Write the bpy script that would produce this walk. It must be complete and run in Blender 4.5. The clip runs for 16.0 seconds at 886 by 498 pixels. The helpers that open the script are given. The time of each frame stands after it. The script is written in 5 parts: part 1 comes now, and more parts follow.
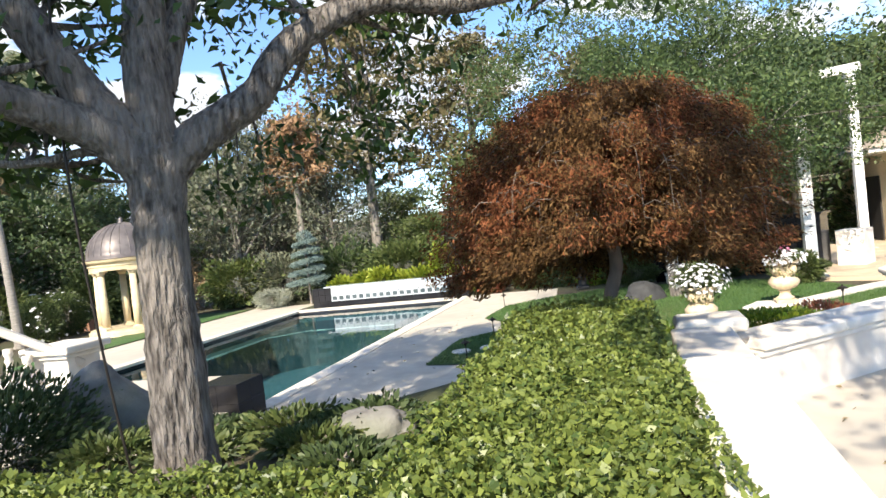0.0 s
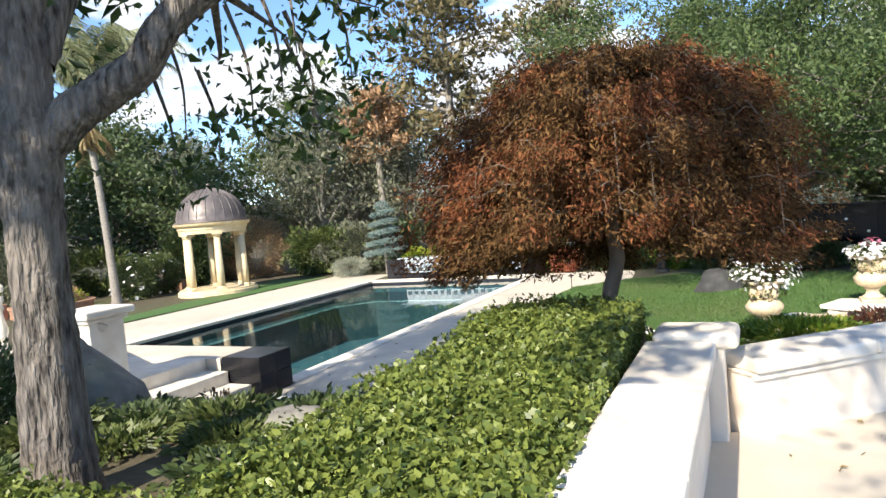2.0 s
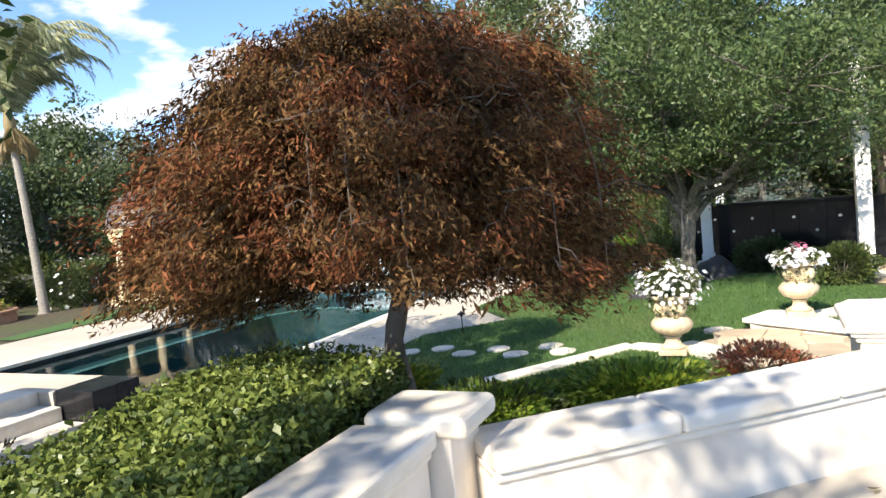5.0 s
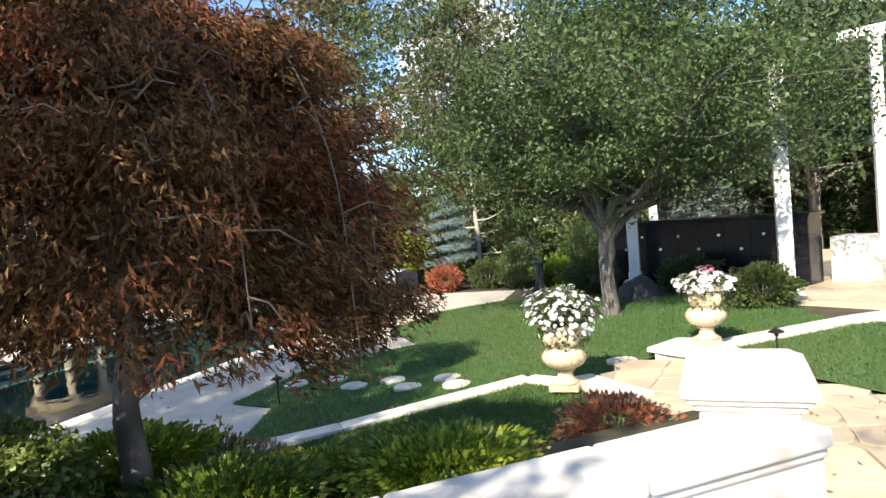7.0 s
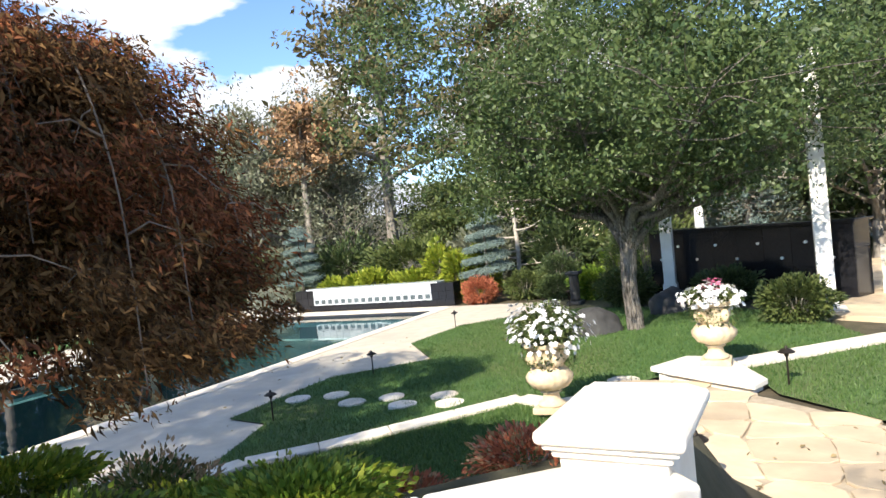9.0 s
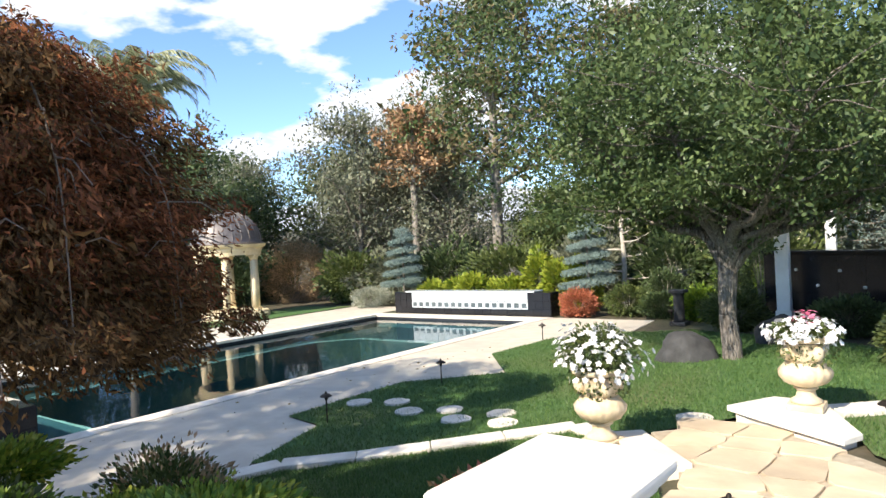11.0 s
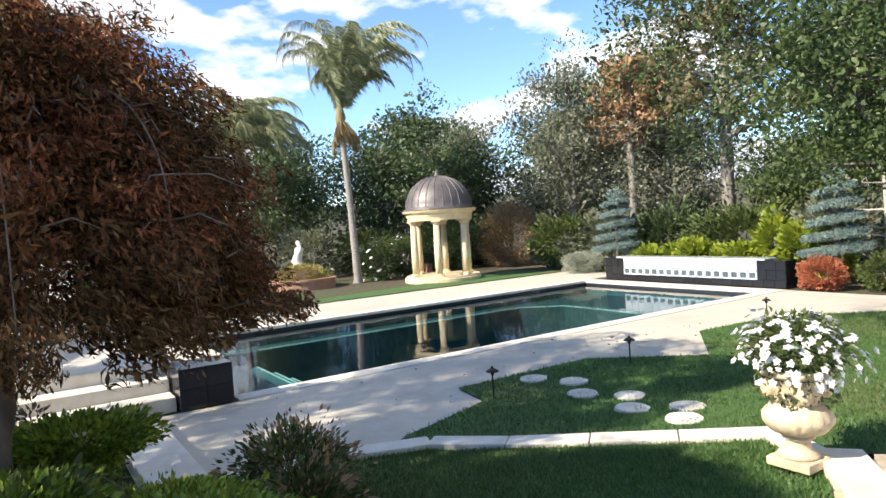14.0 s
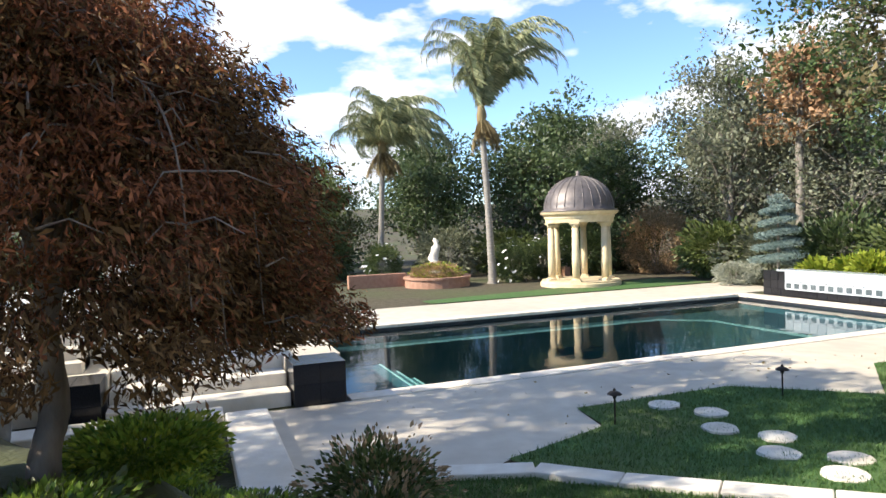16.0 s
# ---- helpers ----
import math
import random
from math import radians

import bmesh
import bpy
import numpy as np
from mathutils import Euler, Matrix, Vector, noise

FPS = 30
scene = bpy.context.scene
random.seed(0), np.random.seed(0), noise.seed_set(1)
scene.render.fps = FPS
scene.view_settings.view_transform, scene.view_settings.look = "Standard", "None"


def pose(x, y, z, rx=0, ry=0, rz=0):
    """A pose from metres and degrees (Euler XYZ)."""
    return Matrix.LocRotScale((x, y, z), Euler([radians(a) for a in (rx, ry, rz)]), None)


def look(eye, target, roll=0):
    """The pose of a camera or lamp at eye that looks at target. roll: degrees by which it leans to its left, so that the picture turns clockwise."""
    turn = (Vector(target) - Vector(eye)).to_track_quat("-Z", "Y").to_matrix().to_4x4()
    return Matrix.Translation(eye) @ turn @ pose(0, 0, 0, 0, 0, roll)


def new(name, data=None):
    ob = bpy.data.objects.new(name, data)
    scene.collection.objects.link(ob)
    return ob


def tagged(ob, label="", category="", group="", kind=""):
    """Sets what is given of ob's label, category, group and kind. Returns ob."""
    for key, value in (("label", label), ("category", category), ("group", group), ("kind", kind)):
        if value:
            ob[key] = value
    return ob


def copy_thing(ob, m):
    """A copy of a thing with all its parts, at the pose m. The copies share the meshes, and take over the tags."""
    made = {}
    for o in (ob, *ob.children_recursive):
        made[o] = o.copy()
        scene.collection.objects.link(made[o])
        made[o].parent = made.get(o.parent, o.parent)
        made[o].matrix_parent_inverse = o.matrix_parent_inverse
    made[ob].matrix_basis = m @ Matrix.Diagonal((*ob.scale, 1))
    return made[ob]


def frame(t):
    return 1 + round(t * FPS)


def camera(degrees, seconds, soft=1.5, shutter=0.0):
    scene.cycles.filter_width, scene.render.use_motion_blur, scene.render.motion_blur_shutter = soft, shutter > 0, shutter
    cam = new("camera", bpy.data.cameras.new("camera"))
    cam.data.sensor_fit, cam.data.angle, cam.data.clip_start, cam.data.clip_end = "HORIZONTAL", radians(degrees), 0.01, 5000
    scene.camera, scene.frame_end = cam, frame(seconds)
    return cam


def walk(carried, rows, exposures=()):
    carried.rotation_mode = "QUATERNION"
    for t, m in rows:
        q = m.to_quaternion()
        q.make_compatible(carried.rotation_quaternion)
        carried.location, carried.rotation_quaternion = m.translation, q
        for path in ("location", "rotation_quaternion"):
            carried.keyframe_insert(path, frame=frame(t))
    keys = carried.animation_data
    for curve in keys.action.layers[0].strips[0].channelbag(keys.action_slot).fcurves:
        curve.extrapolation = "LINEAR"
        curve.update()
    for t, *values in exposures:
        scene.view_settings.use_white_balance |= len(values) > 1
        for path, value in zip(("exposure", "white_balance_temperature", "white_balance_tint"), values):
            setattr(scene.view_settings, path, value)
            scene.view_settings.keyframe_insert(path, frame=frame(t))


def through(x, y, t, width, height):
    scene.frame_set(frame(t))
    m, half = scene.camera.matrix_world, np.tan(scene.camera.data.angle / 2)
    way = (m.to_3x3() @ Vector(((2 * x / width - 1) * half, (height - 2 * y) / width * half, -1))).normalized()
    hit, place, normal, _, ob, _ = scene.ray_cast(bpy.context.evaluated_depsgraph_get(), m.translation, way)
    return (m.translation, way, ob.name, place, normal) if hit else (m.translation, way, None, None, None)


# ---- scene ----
cam = camera(67.1, 16.0)
PATH = [
    (0, (6.003, -9.954, 2.468), (5.46, -8.03, 2.409), -6.5),
    (0.5, (6.282, -9.655, 2.463), (5.742, -7.732, 2.369), -5.7),
    (1, (6.553, -9.429, 2.453), (5.734, -7.607, 2.358), -5.9),
    (1.5, (6.764, -9.214, 2.463), (5.747, -7.495, 2.369), -6.4),
    (2, (6.857, -9.084, 2.472), (6.019, -7.272, 2.356), -4.8),
    (2.5, (7.005, -8.679, 2.382), (6.307, -6.809, 2.261), -4.1),
    (3, (7.18, -8.471, 2.426), (6.392, -6.636, 2.312), -5.0),
    (3.5, (7.283, -8.097, 2.388), (6.51, -6.255, 2.279), -5.0),
    (4, (7.435, -7.78, 2.39), (6.796, -5.888, 2.275), -5.0),
    (4.2, (7.533, -7.687, 2.408), (6.849, -5.811, 2.294), -5.3),
    (6.5, (8.313, -6.291, 2.535), (7.445, -4.495, 2.386), -5.7),
    (7, (8.501, -5.998, 2.455), (7.792, -4.131, 2.349), -5.2),
    (7.5, (8.804, -5.889, 2.427), (8.049, -4.038, 2.345), -5.5),
    (8, (9.063, -5.76, 2.433), (8.16, -3.977, 2.378), -6.1),
    (8.5, (9.168, -5.497, 2.341), (8.345, -3.675, 2.279), -6.2),
    (9, (9.297, -5.3, 2.394), (8.406, -3.511, 2.335), -5.9),
    (9.2, (9.403, -5.221, 2.388), (8.391, -3.496, 2.347), -6.1),
    (11.3, (9.857, -4.379, 2.369), (8.629, -2.801, 2.352), -3.4),
    (11.5, (9.915, -4.294, 2.398), (8.663, -2.734, 2.373), -3.8),
    (12, (9.93, -4.159, 2.38), (8.635, -2.635, 2.343), -3.9),
    (12.5, (9.872, -3.94, 2.38), (8.527, -2.462, 2.299), -3.0),
    (13, (9.831, -3.749, 2.375), (8.407, -2.348, 2.274), -3.6),
    (13.5, (9.842, -3.577, 2.396), (8.237, -2.387, 2.309), -4.1),
    (14, (9.797, -3.387, 2.377), (8.124, -2.295, 2.287), -3.7),
    (14.5, (9.641, -3.227, 2.386), (7.95, -2.164, 2.296), -2.1),
    (15, (9.565, -3.099, 2.402), (7.835, -2.099, 2.316), -1.6),
    (15.5, (9.524, -2.94, 2.422), (7.721, -2.079, 2.345), -2.0),
    (16, (9.46, -2.821, 2.408), (7.591, -2.112, 2.336), -1.9),
]
walk(cam, [(t, look(eye, target, roll)) for t, eye, target, roll in PATH])

# ---- light ----
SUN_FROM = Vector((-0.12, -1.0, 0.0)).normalized()
SUN_UP = radians(37)
world = bpy.data.worlds.new("sky")
scene.world = world
world.use_nodes = True
wn = world.node_tree.nodes
sky = wn.new("ShaderNodeTexSky")
sky.sky_type, sky.sun_disc = "NISHITA", False
sky.sun_elevation, sky.sun_rotation = SUN_UP, math.atan2(SUN_FROM.x, SUN_FROM.y)
sky.air_density, sky.dust_density, sky.ozone_density = 0.8, 0.1, 4.5
world.node_tree.links.new(sky.outputs[0], wn["Background"].inputs[0])
wn["Background"].inputs[1].default_value = 0.15
sun = new("sun", bpy.data.lights.new("sun", "SUN"))
sun.data.energy, sun.data.angle, sun.data.color = 5.0, radians(0.6), (1.0, 0.9, 0.75)
sun.matrix_world = look(SUN_FROM * 50 * math.cos(SUN_UP) + Vector((0, 0, 50 * math.sin(SUN_UP))), (0, 0, 0))
scene.view_settings.exposure = 1.03

# ---- materials ----
def material(name, colour, rough=0.7, second=None, scale=8.0, detail=6.0, bump=0.2, bump_scale=None, metal=0.0,
             stretch=(1, 1, 1), stain=None, stain_scale=0.6, per_piece=0.0, spec=0.4, bump_depth=0.02):
    """A worn surface: a grain and a slower stain mixed into the base colour, a little relief, a small change from piece to piece."""
    m = bpy.data.materials.new(name)
    m.use_nodes = True
    nt = m.node_tree
    n, link = nt.nodes, nt.links.new
    p = n["Principled BSDF"]
    p.inputs["Roughness"].default_value, p.inputs["Metallic"].default_value = rough, metal
    p.inputs["Specular IOR Level"].default_value = spec
    co = n.new("ShaderNodeTexCoord")
    mp = n.new("ShaderNodeMapping")
    mp.inputs["Scale"].default_value = stretch
    link(co.outputs["Object"], mp.inputs[0])
    grain = n.new("ShaderNodeTexNoise")
    grain.inputs["Scale"].default_value, grain.inputs["Detail"].default_value = scale, detail
    link(mp.outputs[0], grain.inputs["Vector"])
    ramp = n.new("ShaderNodeValToRGB")
    ramp.color_ramp.elements[0].position, ramp.color_ramp.elements[1].position = 0.32, 0.68
    second = second or tuple(c * 0.75 for c in colour)
    ramp.color_ramp.elements[0].color, ramp.color_ramp.elements[1].color = (*second, 1), (*colour, 1)
    link(grain.outputs[0], ramp.inputs[0])
    out = ramp.outputs[0]
    if stain:
        slow = n.new("ShaderNodeTexNoise")
        slow.inputs["Scale"].default_value, slow.inputs["Detail"].default_value = stain_scale, 5
        link(co.outputs["Object"], slow.inputs["Vector"])
        lim = n.new("ShaderNodeMapRange")
        lim.inputs[1].default_value, lim.inputs[2].default_value = 0.45, 0.72
        link(slow.outputs[0], lim.inputs[0])
        mix = n.new("ShaderNodeMix")
        mix.data_type = "RGBA"
        link(lim.outputs[0], mix.inputs[0])
        link(out, mix.inputs[6])
        mix.inputs[7].default_value = (*stain, 1)
        out = mix.outputs[2]
    if per_piece:
        info = n.new("ShaderNodeObjectInfo")
        geo = n.new("ShaderNodeNewGeometry")
        add = n.new("ShaderNodeMath")
        add.operation = "ADD"
        link(info.outputs["Random"], add.inputs[0])
        link(geo.outputs["Random Per Island"], add.inputs[1])
        frac = n.new("ShaderNodeMath")
        frac.operation = "FRACT"
        link(add.outputs[0], frac.inputs[0])
        span = n.new("ShaderNodeMapRange")
        span.inputs[3].default_value, span.inputs[4].default_value = 1 - per_piece, 1 + per_piece
        link(frac.outputs[0], span.inputs[0])
        hsv = n.new("ShaderNodeHueSaturation")
        link(span.outputs[0], hsv.inputs["Value"])
        link(out, hsv.inputs["Color"])
        out = hsv.outputs[0]
    link(out, p.inputs["Base Color"])
    if bump:
        fine = n.new("ShaderNodeTexNoise")
        fine.inputs["Scale"].default_value, fine.inputs["Detail"].default_value = bump_scale or scale * 3, 6
        link(mp.outputs[0], fine.inputs["Vector"])
        b = n.new("ShaderNodeBump")
        b.inputs["Strength"].default_value, b.inputs["Distance"].default_value = bump, bump_depth
        link(fine.outputs[0], b.inputs["Height"])
        link(b.outputs[0], p.inputs["Normal"])
    return m


def leaf_material(name, low, high, rough=0.45, through=0.3, spec=0.4):
    """Leaves: each its own shade between two colours, some light coming through."""
    m = bpy.data.materials.new(name)
    m.use_nodes = True
    nt = m.node_tree
    n, link = nt.nodes, nt.links.new
    p = n["Principled BSDF"]
    geo = n.new("ShaderNodeNewGeometry")
    ramp = n.new("ShaderNodeValToRGB")
    ramp.color_ramp.elements[0].color, ramp.color_ramp.elements[1].color = (*low, 1), (*high, 1)
    link(geo.outputs["Random Per Island"], ramp.inputs[0])
    link(ramp.outputs[0], p.inputs["Base Color"])
    p.inputs["Roughness"].default_value, p.inputs["Specular IOR Level"].default_value = rough, spec
    t = n.new("ShaderNodeBsdfTranslucent")
    link(ramp.outputs[0], t.inputs[0])
    mix = n.new("ShaderNodeMixShader")
    mix.inputs[0].default_value = through
    link(p.outputs[0], mix.inputs[1])
    link(t.outputs[0], mix.inputs[2])
    link(mix.outputs[0], n["Material Output"].inputs[0])
    return m


def water_material():
    m = bpy.data.materials.new("pool_water")
    m.use_nodes = True
    nt = m.node_tree
    n, link = nt.nodes, nt.links.new
    n.remove(n["Principled BSDF"])
    co = n.new("ShaderNodeTexCoord")
    mp = n.new("ShaderNodeMapping")
    mp.inputs["Scale"].default_value = (1.0, 0.55, 1.0)
    link(co.outputs["Object"], mp.inputs[0])
    wave = n.new("ShaderNodeTexNoise")
    wave.inputs["Scale"].default_value, wave.inputs["Detail"].default_value = 2.2, 3
    link(mp.outputs[0], wave.inputs["Vector"])
    b = n.new("ShaderNodeBump")
    b.inputs["Strength"].default_value, b.inputs["Distance"].default_value = 0.16, 0.03
    link(wave.outputs[0], b.inputs["Height"])
    fres = n.new("ShaderNodeFresnel")
    fres.inputs[0].default_value = 1.33
    link(b.outputs[0], fres.inputs["Normal"])
    gloss = n.new("ShaderNodeBsdfGlossy")
    gloss.inputs["Roughness"].default_value = 0.02
    link(b.outputs[0], gloss.inputs["Normal"])
    clear = n.new("ShaderNodeBsdfTransparent")
    clear.inputs[0].default_value = (0.5, 0.78, 0.78, 1)
    mix = n.new("ShaderNodeMixShader")
    link(fres.outputs[0], mix.inputs[0])
    link(clear.outputs[0], mix.inputs[1])
    link(gloss.outputs[0], mix.inputs[2])
    link(mix.outputs[0], n["Material Output"].inputs[0])
    return m


STONE = material("limestone", (0.74, 0.69, 0.6), 0.75, (0.62, 0.56, 0.47), 5, stain=(0.55, 0.48, 0.38), stain_scale=0.9, bump=0.25, per_piece=0.05)
CAST = material("cast_stone", (0.78, 0.74, 0.67), 0.7, (0.7, 0.65, 0.56), 7, stain=(0.56, 0.48, 0.38), stain_scale=1.3, bump=0.2, per_piece=0.03)
URN = material("urn_stone", (0.72, 0.6, 0.42), 0.8, (0.56, 0.44, 0.28), 9, stain=(0.4, 0.31, 0.2), stain_scale=3.0, bump=0.35)
OCHRE = material("ochre_stone", (0.74, 0.62, 0.4), 0.8, (0.62, 0.5, 0.3), 6, stain=(0.5, 0.4, 0.26), stain_scale=1.5, bump=0.25)
DECK = material("deck_travertine", (0.6, 0.54, 0.44), 0.65, (0.5, 0.44, 0.35), 3, stain=(0.44, 0.39, 0.32), stain_scale=0.35, bump=0.15, per_piece=0.05)
FLAG = material("flagstone", (0.62, 0.5, 0.34), 0.8, (0.5, 0.4, 0.27), 3.5, stain=(0.42, 0.33, 0.23), stain_scale=1.2, bump=0.3, per_piece=0.12)
MORTAR = material("mortar", (0.44, 0.37, 0.27), 0.9, (0.34, 0.28, 0.2), 12, bump=0.3)
GRASS = material("lawn_grass", (0.075, 0.16, 0.042), 0.9, (0.045, 0.1, 0.026), 14, stain=(0.13, 0.13, 0.05), stain_scale=0.35, bump=0.6, bump_scale=60)
SOIL = material("soil", (0.12, 0.085, 0.055), 0.95, (0.06, 0.042, 0.028), 9, bump=0.8, bump_scale=25)
BARK = material("oak_bark", (0.31, 0.275, 0.24), 0.92, (0.035, 0.028, 0.023), 34, stretch=(1, 1, 0.2), bump=1.0, bump_scale=36, bump_depth=0.12, stain=(0.3, 0.26, 0.22), stain_scale=1.6)
BARK_GREY = material("grey_bark", (0.3, 0.27, 0.23), 0.9, (0.14, 0.12, 0.1), 9, stretch=(1, 1, 0.3), bump=0.8)
BARK_MAPLE = material("maple_bark", (0.2, 0.16, 0.13), 0.85, (0.09, 0.07, 0.055), 8, stretch=(1, 1, 0.4), bump=0.6)
PALM_BARK = material("palm_bark", (0.34, 0.31, 0.27), 0.9, (0.22, 0.2, 0.17), 6, stretch=(1, 1, 5), bump=0.6)
BLACK = material("black_granite", (0.01, 0.01, 0.012), 0.16, (0.018, 0.018, 0.021), 60, bump=0.02, spec=0.35, per_piece=0.15)
POOL = material("pool_plaster", (0.055, 0.14, 0.18), 0.8, (0.042, 0.115, 0.15), 2, bump=0.05)
BAND = material("waterline_tile", (0.02, 0.022, 0.025), 0.15, (0.035, 0.035, 0.04), 20, bump=0.03, per_piece=0.2)
WHITE = material("white_paint", (0.8, 0.79, 0.76), 0.5, (0.74, 0.72, 0.68), 5, bump=0.08, stain=(0.66, 0.63, 0.57), stain_scale=1.5)
LEAD = material("lead_dome", (0.16, 0.14, 0.135), 0.5, (0.11, 0.098, 0.095), 6, metal=0.35, stain=(0.22, 0.19, 0.17), stain_scale=1.4, bump=0.15)
BRONZE = material("dark_bronze", (0.04, 0.032, 0.025), 0.45, (0.025, 0.02, 0.016), 12, metal=0.6, bump=0.05)
ROCK = material("boulder_rock", (0.26, 0.25, 0.23), 0.9, (0.14, 0.13, 0.12), 5, stain=(0.18, 0.19, 0.13), stain_scale=1.5, bump=0.8)
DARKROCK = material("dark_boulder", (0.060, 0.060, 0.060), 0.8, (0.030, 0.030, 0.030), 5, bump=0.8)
TERRA = material("terracotta_brick", (0.42, 0.24, 0.16), 0.85, (0.33, 0.18, 0.12), 6, bump=0.3)
STUCCO = material("cream_stucco", (0.66, 0.55, 0.38), 0.85, (0.6, 0.49, 0.33), 9, bump=0.25)
ROOF = material("roof_tile", (0.5, 0.42, 0.33), 0.8, (0.38, 0.3, 0.23), 7, bump=0.3, per_piece=0.2)
RED_ROOF = material("red_roof", (0.42, 0.2, 0.13), 0.8, (0.34, 0.15, 0.1), 7, bump=0.3)
DARKIN = material("dark_interior", (0.02, 0.018, 0.016), 0.8, (0.03, 0.026, 0.022), 3, bump=0)
GLASSY = material("glass_block", (0.6, 0.64, 0.66), 0.12, (0.48, 0.53, 0.55), 12, bump=0.15, spec=0.7, per_piece=0.1)
PETAL = leaf_material("white_petal", (0.72, 0.71, 0.7), (0.85, 0.84, 0.84), 0.6, 0.25)
PINK = leaf_material("pink_petal", (0.45, 0.08, 0.16), (0.65, 0.25, 0.35), 0.6, 0.25)
L_MAPLE = leaf_material("maple_leaf", (0.034, 0.019, 0.01), (0.2, 0.112, 0.044), 0.75, 0.15, 0.1)
L_MAPLE_RED = leaf_material("maple_leaf_red", (0.06, 0.022, 0.011), (0.28, 0.105, 0.046), 0.75, 0.18, 0.1)
L_OAK = leaf_material("oak_leaf", (0.028, 0.06, 0.018), (0.135, 0.185, 0.062), 0.5, 0.3)
L_NEAR = leaf_material("near_oak_leaf", (0.025, 0.055, 0.014), (0.1, 0.16, 0.04), 0.38, 0.3)
L_HEDGE = leaf_material("hedge_leaf", (0.058, 0.096, 0.022), (0.25, 0.295, 0.068), 0.4, 0.3)
L_GREY = leaf_material("grey_leaf", (0.1, 0.115, 0.07), (0.26, 0.27, 0.18), 0.6, 0.3)
L_DARK = leaf_material("dark_leaf", (0.032, 0.058, 0.022), (0.11, 0.15, 0.055), 0.5, 0.3)
L_MID = leaf_material("mid_leaf", (0.045, 0.075, 0.02), (0.16, 0.19, 0.06), 0.5, 0.3)
L_RUST = leaf_material("rust_needle", (0.2, 0.11, 0.055), (0.44, 0.27, 0.14), 0.6, 0.2)
L_PINE = leaf_material("pine_needle", (0.07, 0.075, 0.028), (0.22, 0.17, 0.08), 0.6, 0.25)
L_BLUE = leaf_material("blue_needle", (0.085, 0.135, 0.125), (0.27, 0.345, 0.31), 0.6, 0.1)
L_PALM = leaf_material("palm_leaf", (0.13, 0.165, 0.08), (0.46, 0.47, 0.27), 0.42, 0.35)
L_PALM_DRY = leaf_material("dry_frond", (0.2, 0.15, 0.07), (0.36, 0.28, 0.14), 0.7, 0.2)
L_LIME = leaf_material("lime_leaf", (0.14, 0.22, 0.02), (0.42, 0.45, 0.06), 0.45, 0.35)
L_BRONZE = leaf_material("bronze_leaf", (0.22, 0.16, 0.07), (0.52, 0.34, 0.2), 0.6, 0.25)
L_SILVER = leaf_material("silver_leaf", (0.22, 0.24, 0.18), (0.42, 0.43, 0.34), 0.7, 0.15)
L_REDBUSH = leaf_material("red_bush_leaf", (0.24, 0.075, 0.035), (0.62, 0.22, 0.12), 0.5, 0.25)
L_GRASS = leaf_material("grass_blade", (0.042, 0.1, 0.023), (0.145, 0.23, 0.066), 0.5, 0.35)
L_COVER = leaf_material("groundcover_leaf", (0.075, 0.163, 0.019), (0.300, 0.400, 0.050), 0.45, 0.3)
L_WINE = leaf_material("wine_leaf", (0.04, 0.035, 0.02), (0.12, 0.09, 0.045), 0.45, 0.2)
WATER = water_material()

# ---- builders ----
def rng(seed):
    return np.random.default_rng(seed)


def thing(name, label, category, at=(0, 0, 0), group="", kind="", turn=0.0):
    ob = new(name)
    ob.empty_display_size = 0.1
    ob.matrix_basis = pose(*at, 0, 0, turn)
    return tagged(ob, label, category, group, kind)


def finish(mesh, mat, smooth):
    mesh.materials.append(mat)
    if smooth:
        mesh.polygons.foreach_set("use_smooth", [True] * len(mesh.polygons))
    return mesh


def part(name, bm, mat, parent, label="", smooth=False, at=None):
    """Links a bmesh or a mesh as one mesh object under a thing or a part."""
    if isinstance(bm, bmesh.types.BMesh):
        mesh = bpy.data.meshes.new(name)
        bm.to_mesh(mesh)
        bm.free()
    else:
        mesh = bm
    if not mesh.materials:
        finish(mesh, mat, smooth)
    ob = new(name, mesh)
    ob.parent = parent
    if at is not None:
        ob.matrix_basis = at
    return tagged(ob, label)


def solid(name, bm, mat, label, category, kind="", smooth=False, group=""):
    """A thing that is one plain mesh."""
    ob = part(name, bm, mat, None, "", smooth)
    return tagged(ob, label, category, group, kind)


def raw(verts, faces, name="mesh"):
    """A mesh from an array of corners and an array of faces that all have the same number of corners."""
    verts, faces = np.asarray(verts, np.float32), np.asarray(faces, np.int32)
    mesh = bpy.data.meshes.new(name)
    k = faces.shape[1]
    mesh.vertices.add(len(verts))
    mesh.vertices.foreach_set("co", verts.ravel())
    mesh.loops.add(faces.size)
    mesh.loops.foreach_set("vertex_index", faces.ravel())
    mesh.polygons.add(len(faces))
    mesh.polygons.foreach_set("loop_start", np.arange(len(faces), dtype=np.int32) * k)
    mesh.update(calc_edges=True)
    return mesh


def box(bm, lo, hi, bevel=0.0, m=None, seg=2):
    c = [(a + b) / 2 for a, b in zip(lo, hi)]
    s = [b - a for a, b in zip(lo, hi)]
    r = bmesh.ops.create_cube(bm, size=1, matrix=(m or Matrix()) @ Matrix.Translation(c) @ Matrix.Diagonal((*s, 1)))
    if bevel:
        edges = list({e for v in r["verts"] for e in v.link_edges})
        bmesh.ops.bevel(bm, geom=edges, offset=bevel, segments=seg, affect="EDGES", profile=0.5)
    return bm


